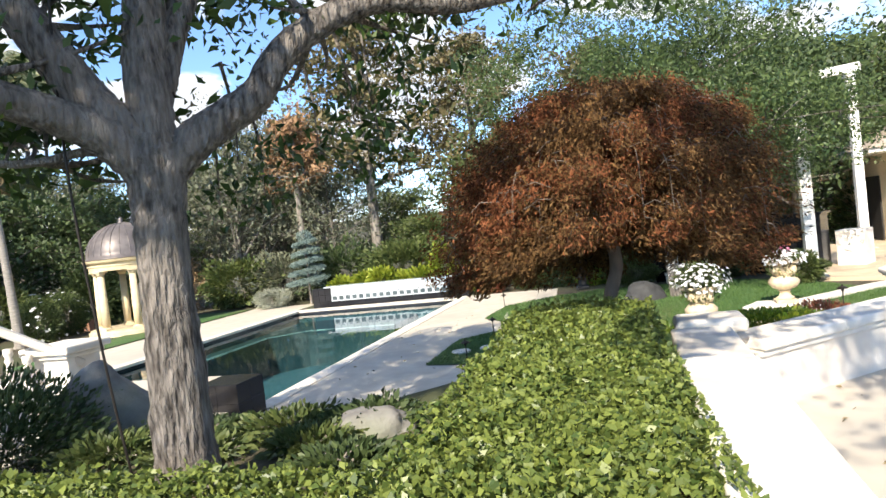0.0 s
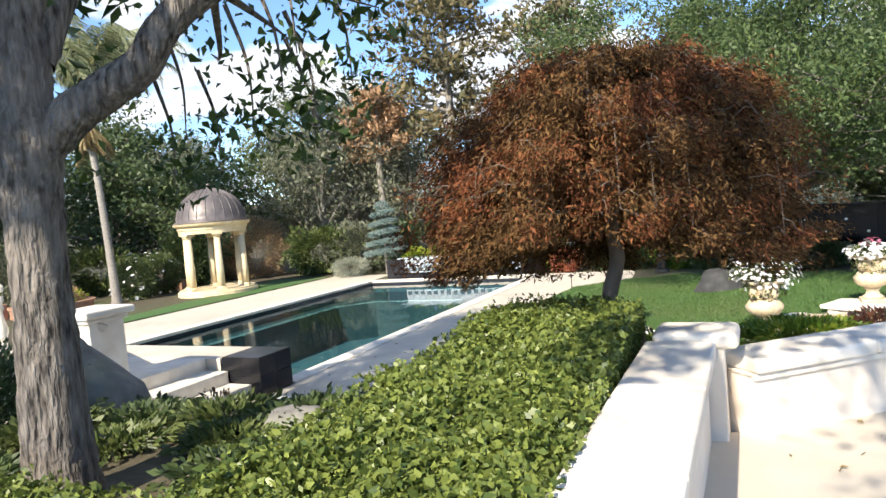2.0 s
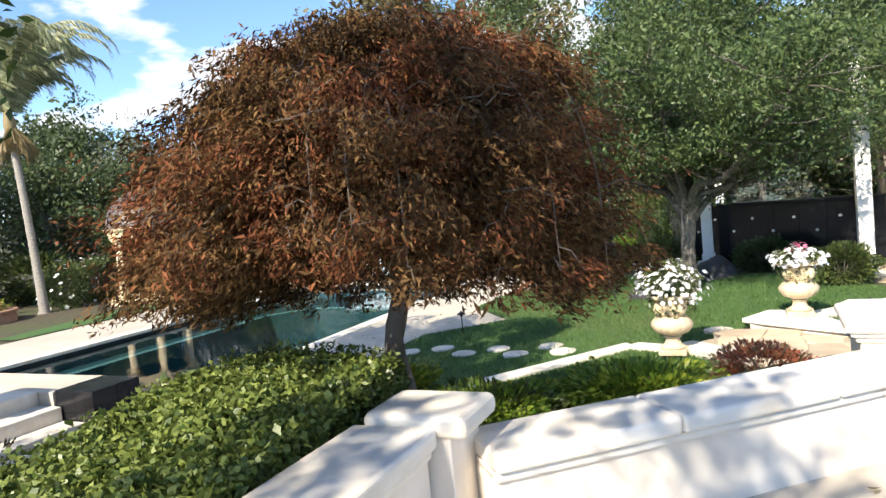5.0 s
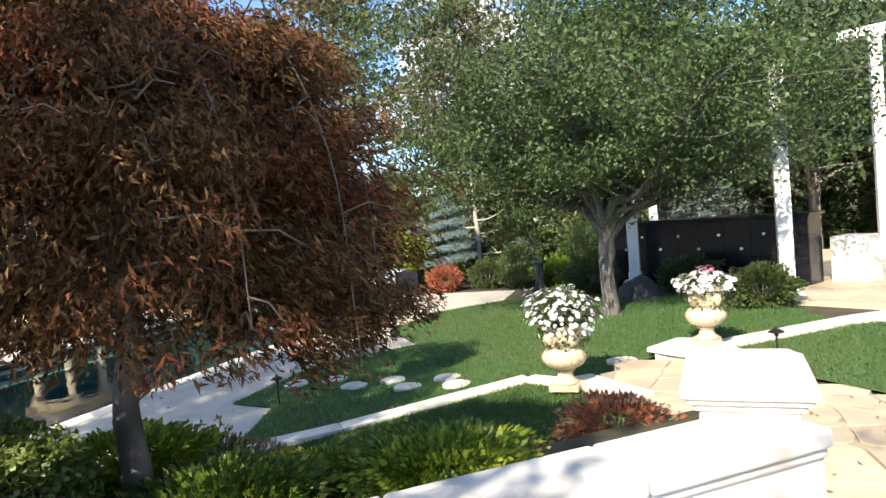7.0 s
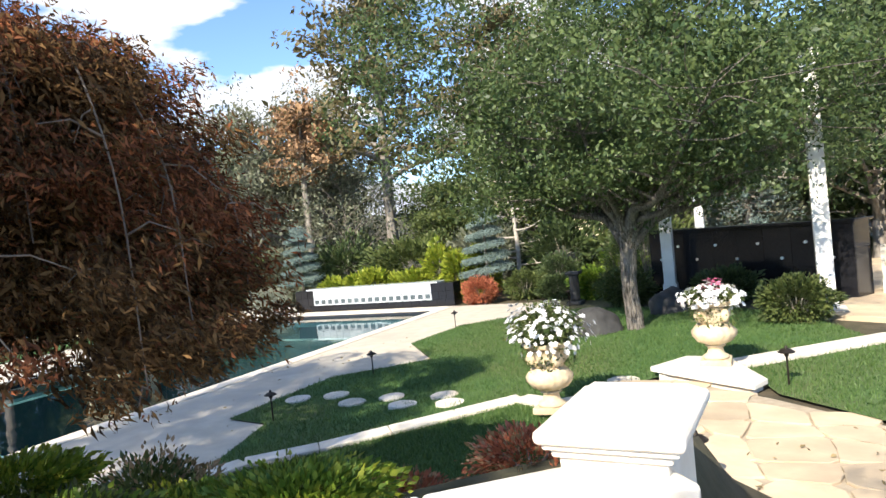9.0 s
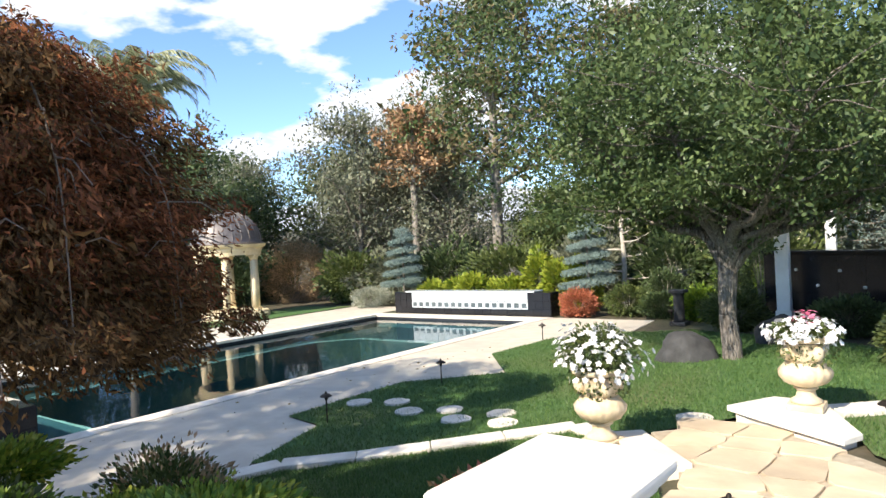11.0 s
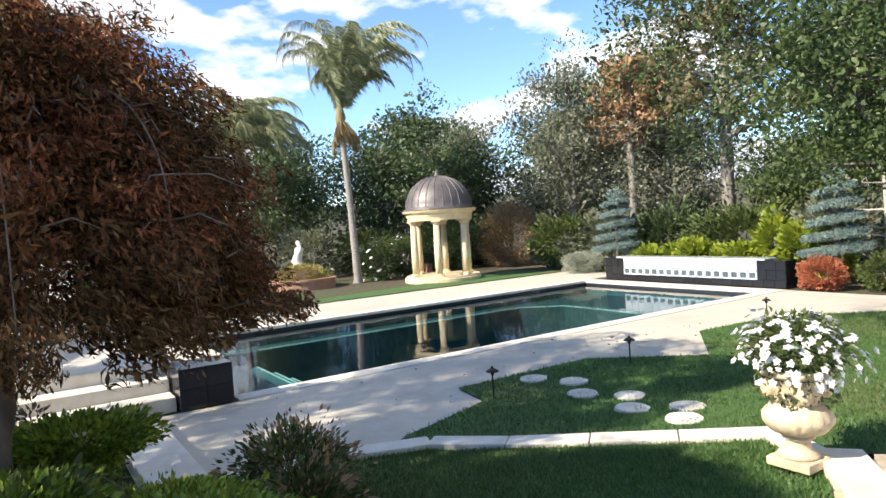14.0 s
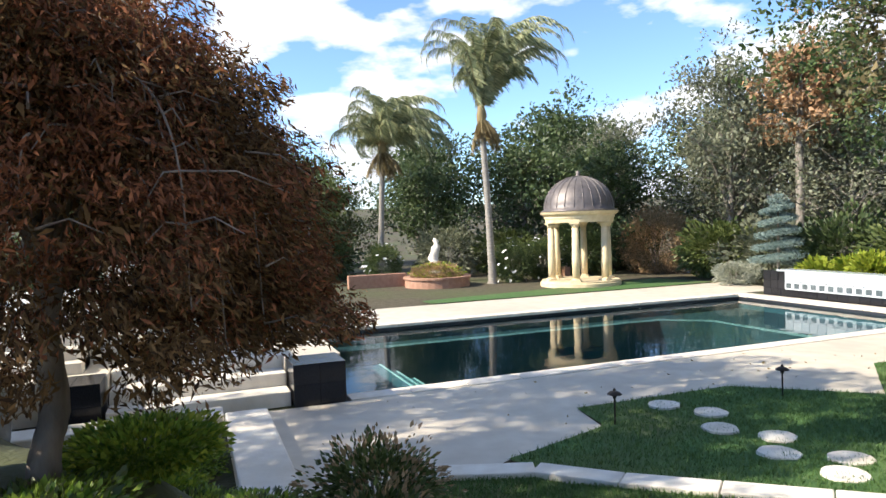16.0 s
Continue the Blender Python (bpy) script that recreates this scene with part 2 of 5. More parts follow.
def a_box(lo, hi, bevel=0.0, m=None, seg=2):
    return box(bmesh.new(), lo, hi, bevel, m, seg)


def prism(bm, outline, z0, z1, bevel=0.0):
    """An upright slab with the outline given, counter-clockwise."""
    low = [bm.verts.new((x, y, z0)) for x, y in outline]
    top = [bm.verts.new((x, y, z1)) for x, y in outline]
    k = len(outline)
    faces = [bm.faces.new(top), bm.faces.new(low[::-1])]
    for i in range(k):
        faces.append(bm.faces.new((low[i], low[(i + 1) % k], top[(i + 1) % k], top[i])))
    if bevel:
        bmesh.ops.bevel(bm, geom=list(faces[0].edges), offset=bevel, segments=2, affect="EDGES", profile=0.5)
    return bm


def lathe(profile, seg=24, flute=0, depth=0.0, flute_z=(0, 0), m=None):
    """A turned shape from (radius, height) pairs; between the two heights of flute_z it is fluted or gadrooned."""
    bm = bmesh.new()
    rings = []
    for r, z in profile:
        ring = []
        for i in range(seg):
            a = 2 * math.pi * i / seg
            rr = r * (1 + depth * (abs(math.cos(a * flute / 2)) - 0.6)) if flute and flute_z[0] <= z <= flute_z[1] else r
            ring.append(bm.verts.new((rr * math.cos(a), rr * math.sin(a), z)))
        rings.append(ring)
    for a, b in zip(rings, rings[1:]):
        for i in range(seg):
            bm.faces.new((a[i], a[(i + 1) % seg], b[(i + 1) % seg], b[i]))
    bm.faces.new(rings[0][::-1])
    bm.faces.new(rings[-1])
    if m is not None:
        bmesh.ops.transform(bm, matrix=m, verts=bm.verts)
    return bm


def smooth_line(points, steps):
    """A Catmull-Rom curve through points given as tuples of the same length."""
    p = np.asarray(points, float)
    p = np.vstack([2 * p[0] - p[1], p, 2 * p[-1] - p[-2]])
    out = []
    for i in range(1, len(p) - 2):
        for u in np.linspace(0, 1, steps, endpoint=False):
            a, b, c, d = p[i - 1], p[i], p[i + 1], p[i + 2]
            out.append(0.5 * (2 * b + (c - a) * u + (2 * a - 5 * b + 4 * c - d) * u * u + (3 * b - a - 3 * c + d) * u ** 3))
    out.append(p[-2])
    return np.array(out)


def tubes(lines, seg=8, rough=0.0, seed=0):
    """One mesh of tapering limbs; each line is an array of x, y, z, radius."""
    g = rng(seed)
    vs, fs, base = [], [], 0
    ang = np.linspace(0, 2 * math.pi, seg, endpoint=False)
    for ln in lines:
        ln = np.asarray(ln, float)
        d = np.gradient(ln[:, :3], axis=0)
        d /= np.linalg.norm(d, axis=1, keepdims=True) + 1e-9
        ref = np.array([0.13, 0.31, 0.94]) if abs(d[0, 2]) < 0.8 else np.array([0.95, 0.2, 0.1])
        s = np.cross(d, ref)
        s /= np.linalg.norm(s, axis=1, keepdims=True) + 1e-9
        u = np.cross(d, s)
        r = ln[:, 3][:, None] * (1 + rough * g.normal(size=(len(ln), seg)))
        ring = ln[:, None, :3] + r[..., None] * (np.cos(ang)[None, :, None] * s[:, None] + np.sin(ang)[None, :, None] * u[:, None])
        vs.append(ring.reshape(-1, 3))
        k = len(ln)
        i, j = np.meshgrid(np.arange(k - 1), np.arange(seg), indexing="ij")
        jj = (j + 1) % seg
        fs.append(base + np.stack([i * seg + j, i * seg + jj, (i + 1) * seg + jj, (i + 1) * seg + j], -1).reshape(-1, 4))
        base += k * seg
    return raw(np.vstack(vs), np.vstack(fs), "limbs")


def leaves(points, size, seed, droop=0.0, aspect=0.5, lie=0.0, spread=0.35, out=None, fold=0.18):
    """One mesh of many small folded leaves, one at each point. droop: how far tips hang, lie: how far they lie flat, out: ways that the tips point."""
    g = rng(seed)
    p = np.asarray(points, float)
    n = len(p)
    d = g.normal(size=(n, 3))
    if out is not None:
        d = d * 0.6 + np.asarray(out)
    d[:, 2] *= 1 - lie
    d[:, 2] -= droop * 1.6
    d /= np.linalg.norm(d, axis=1, keepdims=True) + 1e-9
    r = g.normal(size=(n, 3))
    r[:, 2] *= 1 - lie
    s = np.cross(d, r)
    if lie:
        s[:, 2] *= 1 - lie
    s /= np.linalg.norm(s, axis=1, keepdims=True) + 1e-9
    nrm = np.cross(d, s)
    ln = size * (1 + spread * g.normal(size=(n, 1))).clip(0.4, 1.9)
    w = ln * aspect * 0.5
    a = p - d * ln * 0.5
    mid = p - d * ln * 0.05 + nrm * ln * fold
    v = np.stack([a, mid + s * w, p + d * ln * 0.5, mid - s * w], 1).reshape(-1, 3)
    return raw(v, np.arange(4 * n).reshape(-1, 4), "leaves")


def clumps(centres, n, radius, seed, flat=0.8):
    """n points scattered in soft clumps round the centres."""
    g = rng(seed)
    c = np.asarray(centres, float)
    pick = g.integers(0, len(c), n)
    off = g.normal(size=(n, 3))
    off *= (np.minimum(1, 1.5 / (np.linalg.norm(off, axis=1, keepdims=True) + 1e-9))) * radius * np.array([1, 1, flat])
    return c[pick] + off


def blob_points(n, centre, radii, seed, shell=0.55, lumps=0.22, freq=1.3):
    """Points in an uneven rounded body, most of them near its skin."""
    g = rng(seed)
    d = g.normal(size=(n, 3))
    d /= np.linalg.norm(d, axis=1, keepdims=True)
    r = shell + (1 - shell) * g.random(n) ** 0.6
    k = np.array([noise.noise(Vector(v * freq * 2 + seed)) for v in d])
    r = r * (1 + lumps * k * 1.6)
    return np.asarray(centre) + d * r[:, None] * np.asarray(radii)


def terrain(x, y):
    """Height of the garden's ground: flat round the pool, rising gently towards the house side and the terrace bed."""
    x, y = np.asarray(x, float), np.asarray(y, float)
    z = np.clip((x - 4.2) * 0.085, 0, 0.36) * np.clip((16 - y) / 6, 0, 1)
    crest = -3.1 + np.clip(x - 6.7, 0, 3) * 0.865 - np.clip((5.3 - x) / 2.1, 0, 1) * 2.2
    bank = np.clip((crest + 1.35 - y) / 1.35, 0, 1) * np.clip((x - 0.85) / 1.1, 0, 1) * np.clip((9.25 - x) / 0.3, 0, 1)
    wall_line = -4.45 + (x - 6.7) * 0.865
    paved = (x > 6.42) & (y < np.where(x < 6.75, -4.5, wall_line))
    return np.where(paved, 0.5, np.maximum(z, bank * 1.13))

# ---- setting ----
POOL_X0, POOL_X1, POOL_Y0, POOL_Y1 = -6.3, 0.0, -0.75, 12.7
TERRACE = 0.9


def stretch_axis(lo, hi, step, far):
    inner = np.arange(lo, hi + step / 2, step)
    grow = np.array([1, 2, 4, 8, 16, 32, 64, 128, 256, 480])
    grow = grow[grow <= far]
    return np.concatenate([lo - grow[::-1], inner, hi + grow])


def make_ground():
    """One sheet of ground out to the horizon, open where the pool is and under the terrace."""
    xs, ys = stretch_axis(-20, 16, 0.4, 480), stretch_axis(-12, 24, 0.4, 480)
    xs = np.unique(np.concatenate([xs, [POOL_X0 - 0.3, POOL_X1 + 0.3]]))
    ys = np.unique(np.concatenate([ys, [POOL_Y0 - 0.3, POOL_Y1 + 0.3]]))
    gx, gy = np.meshgrid(xs, ys, indexing="ij")
    gz = terrain(gx, gy) - 0.03
    far = np.hypot(gx - 2, gy - 4)
    gz = gz + np.clip((far - 60) / 300, 0, 1) * 14
    v = np.stack([gx, gy, gz], -1).reshape(-1, 3)
    i, j = np.meshgrid(np.arange(len(xs) - 1), np.arange(len(ys) - 1), indexing="ij")
    k = len(ys)
    f = np.stack([i * k + j, (i + 1) * k + j, (i + 1) * k + j + 1, i * k + j + 1], -1).reshape(-1, 4)
    cx = (xs[i] + xs[i + 1]).ravel() / 2
    cy = (ys[j] + ys[j + 1]).ravel() / 2
    hole = (cx > POOL_X0 - 0.31) & (cx < POOL_X1 + 0.31) & (cy > POOL_Y0 - 0.31) & (cy < POOL_Y1 + 0.31)
    return tagged(part("ground", raw(v, f[~hole], "ground"), GROUND, None, "", True), "bare earth and leaf litter under the planting", "ground", kind="structure")


def slab(name, outline, z0, z1, mat, label, category="paving", bevel=0.012):
    return solid(name, prism(bmesh.new(), outline, z0, z1, bevel), mat, label, category, "structure")


GROUND = material("garden_earth", (0.1, 0.08, 0.05), 0.95, (0.05, 0.045, 0.025), 5, stain=(0.07, 0.085, 0.03), stain_scale=0.25, bump=0.7, bump_scale=20)
make_ground()

# pool basin, deck and water
basin = thing("pool", "long rectangular pool lined in dark blue green plaster", "pool", kind="structure")
bm = bmesh.new()
for lo, hi in (((POOL_X0 - 0.3, POOL_Y0 - 0.3, -1.9), (POOL_X1 + 0.3, POOL_Y1 + 0.3, -1.6)),
               ((POOL_X0 - 0.3, POOL_Y0 - 0.3, -1.6), (POOL_X0, POOL_Y1 + 0.3, -0.28)), ((POOL_X1, POOL_Y0 - 0.3, -1.6), (POOL_X1 + 0.3, POOL_Y1 + 0.3, -0.28)),
               ((POOL_X0, POOL_Y0 - 0.3, -1.6), (POOL_X1, POOL_Y0, -0.28)), ((POOL_X0, POOL_Y1, -1.6), (POOL_X1, POOL_Y1 + 0.3, -0.28))):
    box(bm, lo, hi)
part("basin", bm, POOL, basin)
bm = bmesh.new()
for lo, hi in (((POOL_X0 - 0.3, POOL_Y0 - 0.3, -0.28), (POOL_X0, POOL_Y1 + 0.3, -0.07)), ((POOL_X1, POOL_Y0 - 0.3, -0.28), (POOL_X1 + 0.3, POOL_Y1 + 0.3, -0.07)),
               ((POOL_X0, POOL_Y0 - 0.3, -0.28), (POOL_X1, POOL_Y0, -0.07)), ((POOL_X0, POOL_Y1, -0.28), (POOL_X1, POOL_Y1 + 0.3, -0.07))):
    box(bm, lo, hi)
part("waterline_band", bm, BAND, basin, "black glazed waterline tile band")
BENCH = material("bench_plaster", (0.026, 0.07, 0.092), 0.8, (0.02, 0.058, 0.076), 2, bump=0.05)
bm = bmesh.new()
prism(bm, [(POOL_X0, POOL_Y0), (-5.6, POOL_Y0), (-5.6, 9.2), (-4.7, 10.2), (-1.6, 10.2), (-1.6, POOL_Y1), (POOL_X0, POOL_Y1)], -1.6, -0.42)
part("underwater_bench", bm, BENCH, basin)
LINE = material("bench_line_tile", (0.5, 0.72, 0.7), 0.3, (0.42, 0.62, 0.6), 10, bump=0)
for k in (0.0, 0.14):
    bm = bmesh.new()
    path = [(-5.62 - k, 1.4), (-5.62 - k, 9.2 + k * 0.4), (-4.72 - k * 0.4, 10.22 + k), (-1.6, 10.22 + k)]
    for (ax, ay), (bx, by) in zip(path, path[1:]):
        ln = math.hypot(bx - ax, by - ay)
        box(bm, (0, -0.022, -0.42), (ln, 0.022, -0.414), 0, pose(ax, ay, 0, 0, 0, math.degrees(math.atan2(by - ay, bx - ax))))
    part("tile_line", bm, LINE, basin, "pale tile line along the bench edge")
for i in range(3):
    part("entry_step", a_box((-3.8, POOL_Y0, -1.6), (-1.5, 1.5 - 0.36 * i, -0.78 + 0.18 * i)), POOL, basin)
    part("tile_line", a_box((-3.8, 1.44 - 0.36 * i, -0.78 + 0.18 * i), (-1.5, 1.48 - 0.36 * i, -0.772 + 0.18 * i)), LINE, basin)
surface = part("water", raw([(POOL_X0, POOL_Y0, -0.13), (POOL_X1, POOL_Y0, -0.13), (POOL_X1, POOL_Y1, -0.13), (POOL_X0, POOL_Y1, -0.13)], [(0, 1, 2, 3)]), WATER, None)
tagged(surface, "clear still pool water reflecting the trees", "water", kind="structure")
surface.visible_shadow = False

# deck: paving on all sides of the pool
DZ = -0.005
slab("deck_east", [(0.32, -1.98), (3.6, -1.98), (3.9, -0.75), (3.3, 0.25), (3.25, 0.6), (2.9, 1.6), (2.12, 1.72), (2.14, 4.16), (3.4, 5.6), (2.08, 7.16), (2.3, 9.4), (3.6, 10.9), (3.4, 13.2), (0.32, 13.2)],
     -0.1, DZ, DECK, "sunlit travertine pool deck with dappled shade")
slab("deck_west", [(-9.6, -4.5), (-6.62, -4.5), (-6.62, 15.2), (-9.6, 15.2)], -0.1, DZ, DECK, "travertine deck along the far side of the pool")
slab("deck_north", [(-6.6, POOL_Y1 + 0.32), (0.3, POOL_Y1 + 0.32), (0.3, 13.3), (-6.6, 13.3)], -0.1, DZ, DECK, "travertine deck strip before the spillway")

TERRACE_OUT = [(3.0, -16), (18, -16), (18, -2.9), (8.9, -2.9), (8.4, -3.05), (6.7, -4.55), (6.5, -4.6), (6.5, -9.4), (3.0, -9.4)]
slab("terrace", TERRACE_OUT, 0.45, TERRACE, DECK, "pale stone terrace floor with scattered dry leaves")


def coping_run(name, x0, y0, x1, y1, n, label):
    """Coping stones laid end to end, each with a rounded nose."""
    run = thing(name, label, "coping", kind="structure")
    dx, dy = (x1 - x0) / n, (y1 - y0) / n
    along_x = abs(x1 - x0) > abs(y1 - y0)
    g = 0.003
    mesh = None
    for i in range(n):
        a, b = x0 + dx * i, y0 + dy * i
        if mesh is None:
            bm = a_box((g, -0.17, -0.066), ((abs(dx) if along_x else abs(dy)) - g, 0.17, 0.012), 0.014)
            mesh = bpy.data.meshes.new("coping_stone")
            bm.to_mesh(mesh)
            bm.free()
            finish(mesh, STONE, False)
        part("coping_stone", mesh, STONE, run, at=pose(a, b, 0, 0, 0, math.degrees(math.atan2(dy, dx))))


coping_run("coping_east", 0.15, -0.8, 0.15, 12.7, 15, "pale stone coping along the near pool edge")
coping_run("coping_west", -6.45, -0.8, -6.45, 12.7, 15, "pale stone coping along the far pool edge")
coping_run("coping_north", -6.62, 12.87, 0.32, 12.87, 8, "pale stone coping before the spillway")


# terrace walls
def low_wall(name, a, b, width, z0, z1, cap_h, over, label, n=3):
    """A plastered parapet with jointed cap stones that overhang it."""
    ax, bx = Vector((*a, 0)), Vector((*b, 0))
    ln = (bx - ax).length
    wall = thing(name, label, "wall", (a[0], a[1], 0), kind="structure", turn=math.degrees(math.atan2(b[1] - a[1], b[0] - a[0])))
    part("wall_body", a_box((0, -width / 2, z0), (ln, width / 2, z1 - cap_h), 0.006), PLASTER, wall)
    part("cap_moulding", a_box((0, -width / 2 - over * 0.45, z1 - cap_h - 0.05), (ln, width / 2 + over * 0.45, z1 - cap_h - 0.002), 0.016), CAST, wall)
    for i in range(n):
        part("cap_stone", a_box((ln * i / n + 0.002, -width / 2 - over, z1 - cap_h), (ln * (i + 1) / n - 0.002, width / 2 + over, z1), 0.022, seg=3), CAST, wall)
    return wall


PLASTER = material("wall_plaster", (0.76, 0.7, 0.62), 0.85, (0.7, 0.63, 0.54), 4, stain=(0.62, 0.54, 0.44), stain_scale=0.8, bump=0.25)
low_wall("wall_west", (6.42, -8.9), (6.42, -4.75), 0.3, 0.5, 1.54, 0.09, 0.06, "low pale stone parapet with a flat cap beside the hedge", 4)
end_post = thing("wall_pier", "short stone pier with an overhanging rounded cap at the wall corner", "pier", (6.45, -4.5, 0), kind="structure")
part("pier_body", a_box((-0.14, -0.22, 0.5), (0.22, 0.12, 1.48), 0.01), PLASTER, end_post)
part("pier_cap", a_box((-0.2, -0.25, 1.48), (0.31, 0.16, 1.585), 0.04, seg=3), CAST, end_post)
low_wall("wall_north", (6.72, -4.52), (8.86, -2.67), 0.3, 0.5, 1.4, 0.09, 0.06, "low pale stone parapet bright in the sun", 3)

gate = thing("gate_post", "square white stone gate post with a broad moulded cap", "post", (8.68, -2.5, 0), kind="structure", turn=-2)
part("shaft", a_box((-0.21, -0.29, 0.4), (0.21, 0.29, 1.47), 0.012), CAST, gate)
part("neck_moulding", a_box((-0.235, -0.315, 1.45), (0.235, 0.315, 1.49), 0.014), CAST, gate)
part("cap", a_box((-0.262, -0.342, 1.487), (0.262, 0.342, 1.512), 0.01, seg=3), CAST, gate)
part("cap_slab", a_box((-0.29, -0.37, 1.512), (0.29, 0.37, 1.57), 0.024, seg=3), CAST, gate)
bm = bmesh.new()
lo = [bm.verts.new((sx * 0.275, sy * 0.355, 1.562)) for sx, sy in ((-1, -1), (1, -1), (1, 1), (-1, 1))]
hi = [bm.verts.new((sx * 0.21, sy * 0.285, 1.605)) for sx, sy in ((-1, -1), (1, -1), (1, 1), (-1, 1))]
bm.faces.new(hi)
for i in range(4):
    bm.faces.new((lo[i], lo[(i + 1) % 4], hi[(i + 1) % 4], hi[i]))
part("cap_top", bm, CAST, gate)

# steps from the terrace down to the flagged walk
stair = thing("garden_steps", "broad stone garden steps down from the terrace", "steps", kind="structure")
for i in range(2):
    part("step", a_box((9.25, -2.9 + 0.4 * i, 0.3), (13, -2.5 + 0.4 * i, TERRACE - 0.18 * (i + 1)), 0.015), STONE, stair)

# ---- lawns and walks ----
def lawn_mesh(outline, lift, step=0.3):
    """A patch of turf that follows the ground, cut to an outline."""
    xs = [p[0] for p in outline]
    ys = [p[1] for p in outline]
    bm = bmesh.new()
    bm.faces.new([bm.verts.new((x, y, 0)) for x, y in outline])
    for axis, lo, hi in (((1, 0, 0), min(xs), max(xs)), ((0, 1, 0), min(ys), max(ys))):
        t = lo + step
        while t < hi:
            bmesh.ops.bisect_plane(bm, geom=bm.verts[:] + bm.edges[:] + bm.faces[:], plane_co=(t, t, 0), plane_no=axis)
            t += step
    for v in bm.verts:
        v.co.z = float(terrain(v.co.x, v.co.y)) + lift
    return bm


LAWN_A = [(3.4, 0.1), (3.8, 0.28), (6.3, 2.46), (6.95, 2.06), (7.9, 3.1), (8.75, 3.75), (10.3, 5.2), (9.6, 7.2), (7.5, 9.0), (5.0, 11.2), (3.6, 10.9), (2.3, 9.4), (2.08, 7.16), (3.4, 5.6), (2.14, 4.16), (2.12, 1.72), (2.9, 1.6), (3.25, 0.6)]
LAWN_B = [(3.6, -1.3), (6.0, -1.7), (8.1, -1.6), (8.4, -0.6), (7.78, 0.88), (6.98, 1.85), (6.36, 2.22), (3.93, 0.08), (3.62, -0.55)]
LAWN_C = [(9.2, 2.2), (10.1, 1.3), (14.5, -0.5), (16, 4.5), (12, 5.3), (10.5, 4.75), (8.85, 3.3)]
LAWN_D = [(-9.7, 4), (-9.7, 15), (-12.4, 14.4), (-11.2, 8.0), (-10.6, 4)]
for outline in (LAWN_A, LAWN_B, LAWN_C, LAWN_D):
    tagged(part("lawn", lawn_mesh(outline, 0.012), GRASS, None, "", True), "short mown green lawn with dappled shade", "lawn", kind="structure")


def inside(px, py, outline):
    hit = np.zeros(len(px), bool)
    k = len(outline)
    for i in range(k):
        (x0, y0), (x1, y1) = outline[i], outline[(i + 1) % k]
        if y0 == y1:
            continue
        cross = ((y0 > py) != (y1 > py)) & (px < (x1 - x0) * (py - y0) / (y1 - y0) + x0)
        hit ^= cross
    return hit


def turf(outline, n, seed, height=0.045):
    g = rng(seed)
    xs = [p[0] for p in outline]
    ys = [p[1] for p in outline]
    px, py = g.uniform(min(xs), max(xs), n), g.uniform(min(ys), max(ys), n)
    ok = inside(px, py, outline)
    px, py = px[ok], py[ok]
    z = terrain(px, py) + 0.01
    k = len(px)
    a = g.uniform(0, 2 * math.pi, k)
    h = height * g.uniform(0.5, 1.3, k)
    w = 0.006
    tip = np.stack([px + g.normal(0, 0.02, k), py + g.normal(0, 0.02, k), z + h], -1)
    l = np.stack([px - w * np.cos(a), py - w * np.sin(a), z], -1)
    r = np.stack([px + w * np.cos(a), py + w * np.sin(a), z], -1)
    v = np.stack([l, r, tip], 1).reshape(-1, 3)
    tagged(part("grass", raw(v, np.arange(3 * k).reshape(-1, 3)), L_GRASS, None), "short green grass blades of the lawn", "grass", kind="stuff")


turf(LAWN_B, 70000, 3)
turf(LAWN_A, 120000, 4)
turf(LAWN_C, 60000, 5)


def kerb_run(points, width, height, piece, label):
    """A kerb of long stones that follows a line over the ground."""
    run = thing("kerb", label, "kerb", kind="structure")
    for (x0, y0), (x1, y1) in zip(points, points[1:]):
        ln = math.hypot(x1 - x0, y1 - y0)
        k = max(1, round(ln / piece))
        for i in range(k):
            ax, ay = x0 + (x1 - x0) * i / k, y0 + (y1 - y0) * i / k
            bx, by = x0 + (x1 - x0) * (i + 1) / k, y0 + (y1 - y0) * (i + 1) / k
            za, zb = float(terrain(ax, ay)), float(terrain(bx, by))
            tilt = -math.degrees(math.atan2(zb - za, ln / k))
            m = pose(ax, ay, za, 0, tilt, math.degrees(math.atan2(by - ay, bx - ax)))
            part("kerb_stone", a_box((0.004, -width / 2, -0.2), (ln / k - 0.004, width / 2, height), 0.012), STONE, run, at=m)


kerb_run([(3.55, -0.62), (3.85, 0.18), (6.35, 2.35), (6.95, 1.95)], 0.27, 0.07, 0.8, "pale stone kerb between two levels of lawn")
kerb_run([(7.05, 2.05), (7.86, 1.05)], 0.36, 0.1, 1.4, "pale stone kerb beside the urn")
kerb_run([(8.75, 3.5), (10.6, 5.1), (13, 6.6)], 0.34, 0.06, 1.2, "pale stone edging across the lawn")
block = thing("kerb_block", "pale stone block carrying an urn at the top of the walk", "block", (0, 0, 0), kind="structure")
part("block_body", prism(bmesh.new(), [(7.9, 3.0), (8.05, 2.92), (8.95, 2.31), (9.05, 2.5), (8.6, 3.45), (8.15, 3.55)], 0.1, 0.4), STONE, block)
part("block_cap", prism(bmesh.new(), [(7.8, 3.05), (8.05, 2.86), (8.98, 2.23), (9.1, 2.5), (8.65, 3.6), (8.15, 3.65)], 0.4, 0.46, 0.015), CAST, block)

